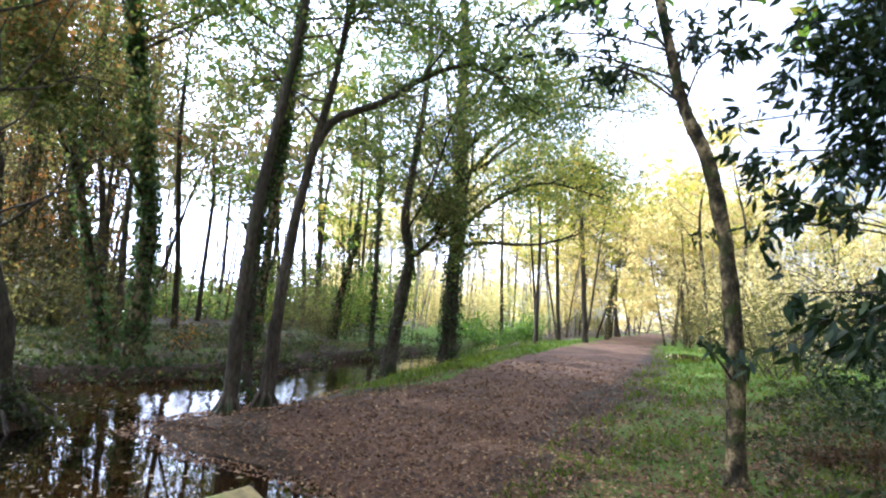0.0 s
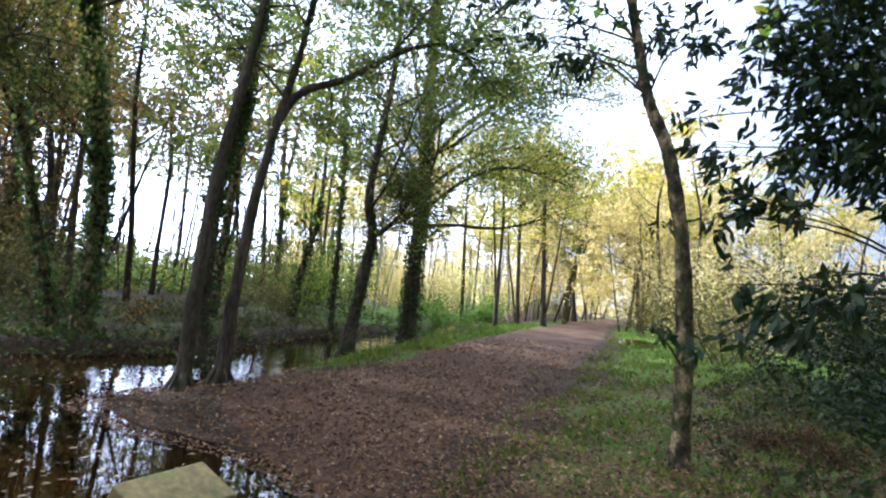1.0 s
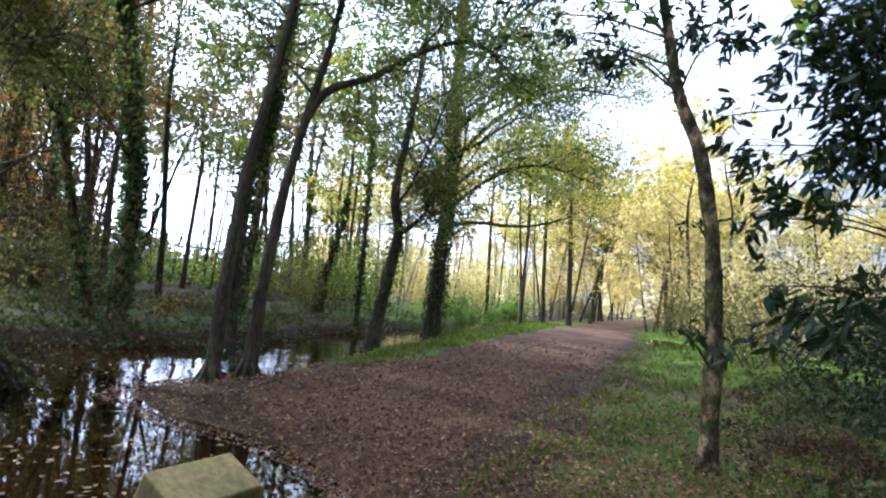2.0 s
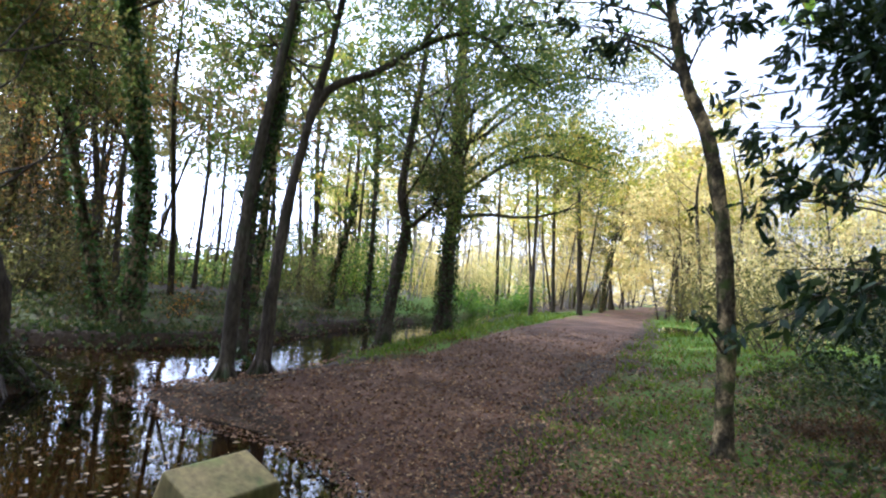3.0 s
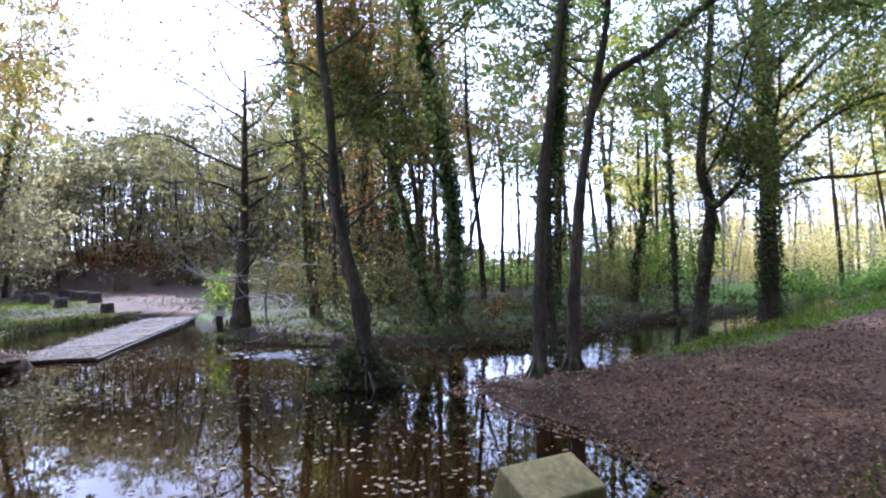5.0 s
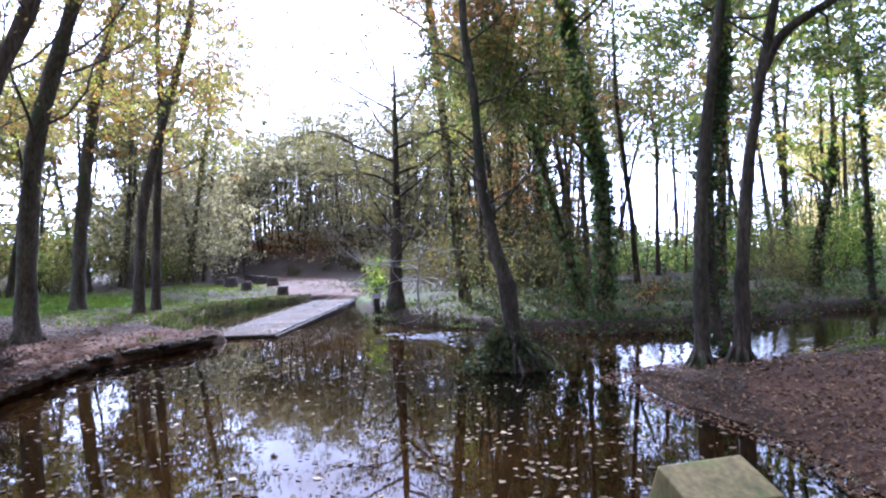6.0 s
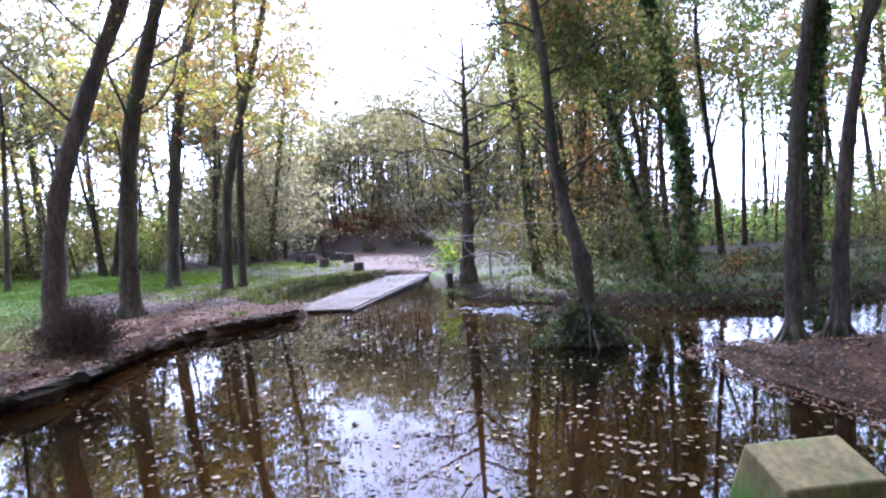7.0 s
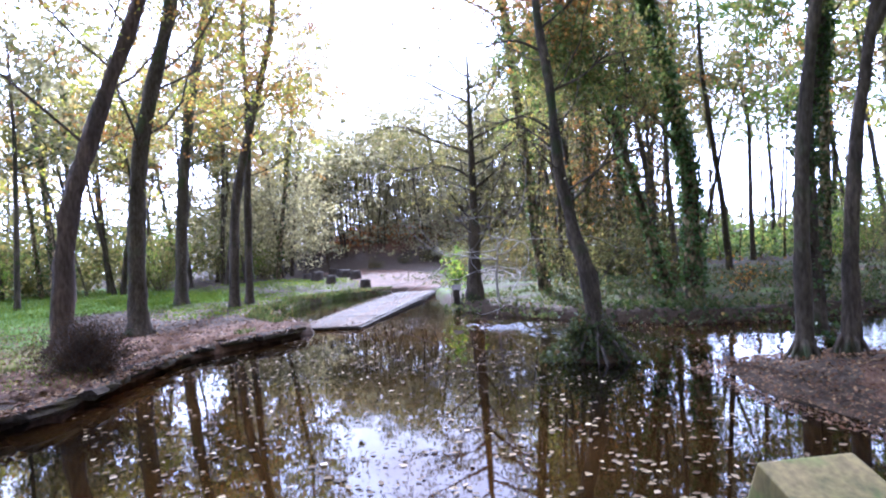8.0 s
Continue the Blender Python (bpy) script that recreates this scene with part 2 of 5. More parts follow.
def water_material():
    m, t, bs = nodes_of("pond_water")
    n0 = noise_node(t, 0.22, 4)
    r = ramp_node(t, [(0.38, (0.003, 0.0023, 0.001)), (0.62, (0.021, 0.0095, 0.002))])
    t.links.new(n0.outputs["Fac"], r.inputs["Fac"])
    t.links.new(r.outputs["Color"], bs.inputs["Base Color"])
    bs.inputs["Roughness"].default_value = 0.02
    bs.inputs["IOR"].default_value = 1.34
    n1, n2 = noise_node(t, 1.1, 3), noise_node(t, 7, 2)
    ad = t.nodes.new("ShaderNodeMath")
    ad.operation = "MULTIPLY_ADD"
    t.links.new(n2.outputs["Fac"], ad.inputs[0])
    ad.inputs[1].default_value = 0.12
    t.links.new(n1.outputs["Fac"], ad.inputs[2])
    # glassy pond, ruffled river
    tc = t.nodes.new("ShaderNodeTexCoord")
    sp = t.nodes.new("ShaderNodeSeparateXYZ")
    t.links.new(tc.outputs["Object"], sp.inputs[0])
    run = t.nodes.new("ShaderNodeMapRange")
    run.inputs["From Min"].default_value, run.inputs["From Max"].default_value = 8.0, 9.6
    t.links.new(sp.outputs["Y"], run.inputs["Value"])
    st = t.nodes.new("ShaderNodeMath")
    st.operation = "MULTIPLY_ADD"
    st.inputs[1].default_value, st.inputs[2].default_value = 0.32, 0.028
    t.links.new(run.outputs["Result"], st.inputs[0])
    b = t.nodes.new("ShaderNodeBump")
    b.inputs["Distance"].default_value = 0.06
    t.links.new(st.outputs[0], b.inputs["Strength"])
    t.links.new(ad.outputs[0], b.inputs["Height"])
    t.links.new(b.outputs["Normal"], bs.inputs["Normal"])
    return m


GROUND, PATH, WATER = ground_material(), path_material(), water_material()


# ---- mesh helpers ----
def mesh_object(name, verts, faces, material, parent=None, label="", smooth=True):
    me = bpy.data.meshes.new(name)
    me.from_pydata([tuple(map(float, v)) for v in verts], [], [tuple(map(int, f)) for f in faces])
    me.materials.append(material)
    if smooth:
        me.polygons.foreach_set("use_smooth", [True] * len(me.polygons))
    me.update()
    ob = new(name, me)
    if parent:
        ob.parent = parent
    if label:
        ob["label"] = label
    return ob


def part(name, bm, material, parent, label=""):
    me = bpy.data.meshes.new(name)
    bm.to_mesh(me)
    bm.free()
    me.materials.append(material)
    ob = new(name, me)
    ob.parent = parent
    if label:
        ob["label"] = label
    return ob


class Soup:
    """Collects vertices and faces of one mesh."""

    def __init__(self):
        self.v, self.f, self.n = [], [], 0

    def add(self, v, f):
        self.v.append(np.asarray(v, float))
        self.f.extend((np.asarray(f, int) + self.n).tolist())
        self.n += len(v)

    def build(self, name, material, parent=None, label="", smooth=True):
        if not self.v:
            return None
        return mesh_object(name, np.concatenate(self.v), self.f, material, parent, label, smooth)


def curve_points(ctrl, n):
    """Smooth curve through control points (Catmull-Rom)."""
    c = np.asarray(ctrl, float)
    if len(c) == 2:
        return c[0] + (c[1] - c[0]) * np.linspace(0, 1, n)[:, None]
    p = np.vstack([2 * c[0] - c[1], c, 2 * c[-1] - c[-2]])
    ts = np.linspace(0, len(c) - 1 - 1e-6, n)
    i = ts.astype(int)
    u = (ts - i)[:, None]
    a, b, d, e = p[i], p[i + 1], p[i + 2], p[i + 3]
    return 0.5 * (2 * b + (d - a) * u + (2 * a - 5 * b + 4 * d - e) * u * u + (3 * b - a - 3 * d + e) * u ** 3)


def tube(pts, radii, sides=8, rough=0.0, rng=None):
    pts = np.asarray(pts, float)
    n = len(pts)
    radii = np.broadcast_to(np.asarray(radii, float), (n,))
    d = np.gradient(pts, axis=0)
    d /= np.linalg.norm(d, axis=1)[:, None] + 1e-9
    ref = np.where(np.abs(d[:, 2:3]) > 0.9, np.array([[1.0, 0, 0]]), np.array([[0, 0, 1.0]]))
    if np.abs(d[0, 2]) > 0.5:
        ref = np.tile([[1.0, 0.0, 0.0]], (n, 1))
    s = np.cross(d, ref)
    s /= np.linalg.norm(s, axis=1)[:, None] + 1e-9
    q = np.cross(d, s)
    a = np.linspace(0, 2 * math.pi, sides, endpoint=False)
    rr = radii[:, None] * np.ones(sides)
    if rough and rng is not None:
        rr = rr * (1 + rough * rng.normal(size=(n, sides)))
    v = pts[:, None] + rr[..., None] * (np.cos(a)[None, :, None] * s[:, None] + np.sin(a)[None, :, None] * q[:, None])
    v = v.reshape(-1, 3)
    f = []
    for i in range(n - 1):
        for j in range(sides):
            k = (j + 1) % sides
            f.append((i * sides + j, i * sides + k, (i + 1) * sides + k, (i + 1) * sides + j))
    f = [list(x) for x in f]
    # caps as quads folded on the last ring
    top = (n - 1) * sides
    for j in range(1, sides // 2):
        f.append([top + j, top + j + 1 if j + 1 < sides else top, top + sides - j - 1 if sides - j - 1 > j + 1 else top + j + 1, top + sides - j])
    f = [x for x in f if len(set(x)) == 4]
    return v, f


def leaf_cloud(centers, spread, count, size, rng, slim=0.55, flat=0.0, droop=0.0, corners=4, sprig=0):
    """count small leaves round the centers, in sprigs of about that many leaves or strewn singly."""
    centers = np.asarray(centers, float)
    if sprig:
        knots = max(1, count // sprig)
        knot = centers[rng.integers(0, len(centers), knots)] + rng.normal(size=(knots, 3)) * np.asarray(spread) * np.array([1.0, 1.0, 0.7])
        reach = np.asarray(spread) * rng.uniform(0.15, 0.5, (knots, 1)) * np.array([1.0, 1.0, 0.55])
        idx = rng.integers(0, knots, count)
        p = knot[idx] + rng.normal(size=(count, 3)) * reach[idx]
    else:
        idx = rng.integers(0, len(centers), count)
        p = centers[idx] + rng.normal(size=(count, 3)) * np.asarray(spread)
    a = rng.normal(size=(count, 3))
    a[:, 2] = a[:, 2] * (1 - flat) - droop
    a /= np.linalg.norm(a, axis=1)[:, None]
    b = rng.normal(size=(count, 3))
    b = np.cross(a, b)
    b /= np.linalg.norm(b, axis=1)[:, None]
    L = (size * rng.uniform(0.6, 1.3, count))[:, None]
    nrm = np.cross(a, b) * L * 0.08
    if corners == 3:
        v = np.stack([p - a * L * 0.5, p + a * L * 0.45 + b * L * 0.5 * slim, p + a * L * 0.3 - b * L * 0.6 * slim], 1).reshape(-1, 3)
        return v, np.arange(count * 3).reshape(-1, 3)
    v = np.stack([p - a * L * 0.5, p + b * L * 0.5 * slim + nrm, p + a * L * 0.5, p - b * L * 0.5 * slim + nrm], 1).reshape(-1, 3)
    f = np.arange(count * 4).reshape(-1, 4)
    return v, f


def long_leaves(centers, dirs, size, rng, slim=0.34):
    """Bent lance-shaped leaves of six corners, pointing along dirs."""
    n = len(centers)
    a = dirs / (np.linalg.norm(dirs, axis=1)[:, None] + 1e-9)
    b = np.cross(a, rng.normal(size=(n, 3)))
    b /= np.linalg.norm(b, axis=1)[:, None]
    c = np.cross(a, b)
    L = (size * rng.uniform(0.65, 1.25, n))[:, None]
    p = centers
    v = np.stack([p, p + a * L * 0.33 + b * L * slim * 0.48, p + a * L * 0.7 + b * L * slim * 0.36 - c * L * 0.03, p + a * L - c * L * 0.1,
                  p + a * L * 0.7 - b * L * slim * 0.36 - c * L * 0.03, p + a * L * 0.33 - b * L * slim * 0.48], 1).reshape(-1, 3)
    k = np.arange(n)[:, None] * 6
    f = np.concatenate([k + np.array([[0, 1, 4, 5]]), k + np.array([[1, 2, 3, 4]])])
    return v, f


# ---- ground, path, water ----
WATER_Z = -0.3
SHORE = [(-1.2, -9), (-1.1, -2), (-0.95, 1.5), (-0.75, 3.5), (-0.69, 5.1), (-1.62, 6.2), (-3.1, 6.85), (-4.35, 7.8), (-4.5, 8.6), (-3.6, 10.0),
         (-2.75, 11.4), (-2.3, 14.1), (-1.9, 16.2), (-0.9, 19), (0.8, 25), (2.8, 32), (6, 45), (4.6, 46), (1.3, 33), (-1.0, 25.5), (-2.5, 20.8),
         (-3.8, 18.9), (-4.3, 15.2), (-5.2, 13.4), (-6.6, 11.9), (-8.2, 11.2), (-11.5, 10.9), (-13, 11.0), (-14.6, 11.2), (-17.4, 12.6), (-21.4, 15.1), (-23.4, 15.5),
         (-24.4, 14.2), (-24.2, 12), (-21.5, 8.9), (-19, 7.2), (-17.2, 6.3), (-15.3, 6.35), (-14.1, 6.5), (-13.2, 5.0), (-12.4, 2.9), (-10.1, 1.1), (-8.7, -0.2), (-8.2, -4), (-8, -9)]


def shore_distance(x, y):
    """Signed distance to the water's edge, positive on land."""
    x, y = np.asarray(x, float), np.asarray(y, float)
    best = np.full(x.shape, 1e9)
    inside = np.zeros(x.shape, bool)
    for (ax, ay), (bx, by) in zip(SHORE, SHORE[1:] + SHORE[:1]):
        dx, dy = bx - ax, by - ay
        u = np.clip(((x - ax) * dx + (y - ay) * dy) / (dx * dx + dy * dy), 0, 1)
        best = np.minimum(best, np.hypot(x - ax - u * dx, y - ay - u * dy))
        cross = (ay > y) != (by > y)
        xx = ax + (y - ay) * dx / (dy if dy else 1e-9)
        inside ^= cross & (x < xx)
    return np.where(inside, -best, best)


def step(a, b, x):
    u = np.clip((x - a) / (b - a), 0, 1)
    return u * u * (3 - 2 * u)


def wobble(x, y, s, seed=0.0):
    return (np.sin(x * s + 1.3 + seed) * np.cos(y * s * 1.17 - 0.4 + seed * 2) + 0.5 * np.sin(x * s * 2.3 - y * s * 1.9 + seed))


def over_river(x, y):
    """1 on the far bank of the river, 0 on the near side."""
    line_x = np.interp(y, [-20, 9, 12, 15, 19, 25, 33, 46, 80], [-9.0, -6.0, -5.0, -3.5, -2.5, -0.3, 2.0, 5.3, 14])
    return step(0.4, -0.6, x - line_x) * step(8.5, 11.0, y)


def height(x, y):
    x, y = np.asarray(x, float), np.asarray(y, float)
    d = shore_distance(x, y)
    base = 0.03 * wobble(x, y, 1.1) + 0.02 * wobble(x, y, 3.1, 2)
    base = base + over_river(x, y) * (0.36 * step(0.3, 6.0, d) - 0.02)
    # wooded hill behind the bridge and its long shoulder
    base = base + 5.2 * step(24, 6, np.hypot((x + 64) * 0.9, (y - 44) * 1.0))
    base = base + 3.4 * step(24, 6, np.hypot((x + 48) * 0.8, y - 62))
    # the near shore and the islet side run out flat into the water
    gentle = step(-5.2, -4.4, x) * step(30, 24, y) * (1 - over_river(x, y))
    base = base - 0.25 * gentle * step(2.2, 0.0, d)
    pu, pv = (x - 11.6) * 0.927 - (y - 28.6) * 0.375, (x - 11.6) * 0.375 + (y - 28.6) * 0.927
    base = base - 0.14 * step(1.35, 0.7, np.hypot(pu / 1.1, pv / 3.6))
    # islet with the leaning tree
    isl = step(1.15, 0.15, np.hypot((x + 6.2) * 0.85, (y - 7.75)))
    wet = -1.0 + 0.98 * isl
    low = np.where(gentle > 0.5, -0.9, np.where((x < -7) & (y < 5.2), 0.12, np.where(over_river(x, y) > 0.5, 0.02, -0.3)))
    return np.where(d > 0.45, base, wet + (base - wet) * step(low, 0.45, d))


def axis(lo, hi, fine, far):
    mid = np.arange(lo, hi, fine)
    out = [hi]
    s = fine
    while out[-1] < far:
        s *= 1.22
        out.append(out[-1] + s)
    low = [lo]
    s = fine
    while low[-1] > -far:
        s *= 1.22
        low.append(low[-1] - s)
    return np.concatenate([np.array(low[1:])[::-1], mid, np.array(out)])


def build_ground():
    xs, ys = axis(-26, 14, 0.22, 2500), axis(-6, 26, 0.22, 2500)
    X, Y = np.meshgrid(xs, ys)
    Z = height(X, Y)
    v = np.stack([X.ravel(), Y.ravel(), Z.ravel()], 1)
    nx, ny = len(xs), len(ys)
    i, j = np.meshgrid(np.arange(nx - 1), np.arange(ny - 1))
    k = (j * nx + i).ravel()
    f = np.stack([k, k + 1, k + nx + 1, k + nx], 1)
    ob = mesh_object("ground", v, f, GROUND)
    d = shore_distance(v[:, 0], v[:, 1])
    x, y = v[:, 0], v[:, 1]
    far = over_river(x, y)
    # lawn beyond the left bank, verge along the path, wet green hollow on its right
    lawn = step(-24, -30, x) * step(11.5, 7, y) * step(-75, -62, x)
    lawn = np.maximum(lawn, 0.42 * step(-17, -19, x) * step(-42, -34, x) * step(2.5, 0.4, d) * step(19, 17, y) * step(5, 6.5, y))
    lawn = np.maximum(lawn, 0.75 * step(2.0, 0.3, y) * step(-11, -13, x))
    centre = np.interp(y, [4, 9, 16, 22, 40, 118], [0, 0.1, 2.7, 5.2, 11.5, 47])
    half = np.interp(y, [4, 9, 16, 22, 40, 118], [0.6, 2.4, 2.35, 2.6, 2.2, 2.0])
    side = x - centre
    verge = step(-half - 3.2, -half - 0.3, side) * (side < 0) * step(11, 14, y) * (1 - far)
    hollow = step(0.2, 1.2, side - half) * step(11, 7, side - half) * step(11, 15, y) * step(75, 55, y)
    near = 0.58 * step(-0.4, 0.4, side - half) * step(14, 10, y)
    over = 0.34 * far * step(40, 25, np.hypot(x, y)) * step(0.4, 1.6, d) + 0.75 * far * step(22, 30, y) * step(-8, 0, x)
    grass = np.clip(np.maximum.reduce([lawn, verge, hollow, near, over]), 0, 1) * (1 - step(6.5, 4.0, np.hypot((x + 27.5) * 0.7, y - 19.5)))
    red = 0.8 * step(2.0, 3.4, v[:, 2]) * step(16, 7, np.hypot(x + 60, y - 38)) + 0.35 * step(-9, -10.5, x) * step(-17, -15, x) * step(7, 5, y)
    mud = step(0.55, 0.1, d)
    col = np.stack([grass * 0.75, np.clip(red, 0, 1), mud, np.ones_like(x)], 1).astype(np.float32)
    ca = ob.data.color_attributes.new("cover", "FLOAT_COLOR", "POINT")
    ca.data.foreach_set("color", col.ravel())
    tagged(ob, "woodland ground with grass, leaf litter and muddy banks", "ground", kind="structure")
    return ob


def build_path():
    left = curve_points([(-0.72, 2.4, 0), (-0.75, 4.6, 0), (-1.7, 6.4, 0), (-2.6, 8.0, 0), (-2.2, 9.4, 0), (-0.4, 13.0, 0), (0.5, 16, 0), (2.4, 22, 0), (9.2, 40, 0), (22.5, 72, 0), (46, 119, 0)], 300)
    right = curve_points([(-0.5, 2.4, 0), (-0.3, 4.6, 0), (0.7, 6.4, 0), (1.4, 8.2, 0), (2.1, 10.2, 0), (3.7, 14.2, 0), (5.0, 16.5, 0), (7.4, 22.3, 0), (13.7, 38.6, 0), (26, 70, 0), (49, 117, 0)], 300)
    n, m = 300, 15
    rng = np.random.default_rng(3)
    v = []
    for a, b in zip(left, right):
        for j in range(m):
            u = j / (m - 1)
            p = a + (b - a) * u
            if j in (0, m - 1):
                p = p + rng.normal(0, 0.10, 3)
            v.append(p)
    v = np.array(v)
    u = np.tile(np.linspace(0, 1, m), n)
    v[:, 2] = height(v[:, 0], v[:, 1]) + 0.012 + 0.03 * np.sin(u * math.pi) - 0.03 * ((u == 0) | (u == 1))
    f = [(i * m + j, i * m + j + 1, (i + 1) * m + j + 1, (i + 1) * m + j) for i in range(n - 1) for j in range(m - 1)]
    ob = mesh_object("path", v, f, PATH)
    return tagged(ob, "reddish earth woodland path strewn with fallen leaves", "path", kind="structure")


def build_water():
    xs, ys = np.linspace(-31, 8, 60), np.linspace(-10, 48, 80)
    X, Y = np.meshgrid(xs, ys)
    v = np.stack([X.ravel(), Y.ravel(), np.full(X.size, WATER_Z)], 1)
    nx = len(xs)
    i, j = np.meshgrid(np.arange(nx - 1), np.arange(len(ys) - 1))
    k = (j * nx + i).ravel()
    f = np.stack([k, k + 1, k + nx + 1, k + nx], 1)
    ob = mesh_object("water", v, f, WATER)
    return tagged(ob, "still brown pond water mirroring trees and sky", "water", kind="structure")


def build_track():
    """Bare earth from the bridge's end across the clearing to the hill's foot."""
    a = curve_points([(-21.2, 15.6, 0), (-25, 18.6, 0), (-31, 22.0, 0), (-39, 25.6, 0), (-48, 28, 0)], 60)
    b = curve_points([(-22.9, 13.6, 0), (-27, 14.6, 0), (-33, 16.6, 0), (-41, 20.5, 0), (-50, 23, 0)], 60)
    rng = np.random.default_rng(4)
    m = 13
    v = np.concatenate([p + (q - p) * np.linspace(0, 1, m)[:, None] + np.concatenate([rng.normal(0, 0.2, (1, 3)), np.zeros((m - 2, 3)), rng.normal(0, 0.2, (1, 3))]) for p, q in zip(a, b)])
    u = np.tile(np.linspace(0, 1, m), 60)
    v[:, 2] = height(v[:, 0], v[:, 1]) + 0.015 + 0.04 * np.sin(u * math.pi) - 0.03 * ((u == 0) | (u == 1))
    f = [(i * m + j, i * m + j + 1, (i + 1) * m + j + 1, (i + 1) * m + j) for i in range(59) for j in range(m - 1)]
    return tagged(mesh_object("path", v, f, PATH), "bare earth clearing beyond the footbridge", "path", kind="structure")


build_ground()
build_track()
build_path()
build_water()


# ---- trees ----
def empty(name, at=(0, 0, 0)):
    ob = new(name)
    ob.empty_display_size = 0.2
    ob.location = at
    return ob


def side_branch(start, heading, length, rng, lift=0.25, n=7, wig=0.13):
    p = [np.array(start, float)]
    d = np.array(heading, float)
    d /= np.linalg.norm(d)
    for _ in range(n - 1):
        d = d + rng.normal(0, wig, 3) + np.array([0, 0, lift / n])
        d /= np.linalg.norm(d)
        p.append(p[-1] + d * length / (n - 1))
    return np.array(p)


def limb_soup(soup, pts, r, rng, tips, twigs=4, twig_len=None, sides=6, droop=0.0):
    soup.add(*tube(pts, np.linspace(r, r * 0.3, len(pts)), sides))
    L = np.linalg.norm(np.diff(pts, axis=0), axis=1).sum()
    twig_len = twig_len or L * 0.4
    tips.append(pts[-1])
    for _ in range(twigs):
        i = rng.integers(len(pts) // 3, len(pts))
        d = pts[min(i, len(pts) - 1)] - pts[max(i - 1, 0)]
        d = d / (np.linalg.norm(d) + 1e-9) + rng.normal(0, 0.7, 3) + np.array([0, 0, 0.15 - droop])
        q = side_branch(pts[i], d, twig_len * rng.uniform(0.5, 1.2), rng, 0.2 - droop, 5, 0.15)
        soup.add(*tube(q, np.linspace(r * 0.35, r * 0.08, 5), 4))
        tips.extend([q[-1], q[-2], q[2]])


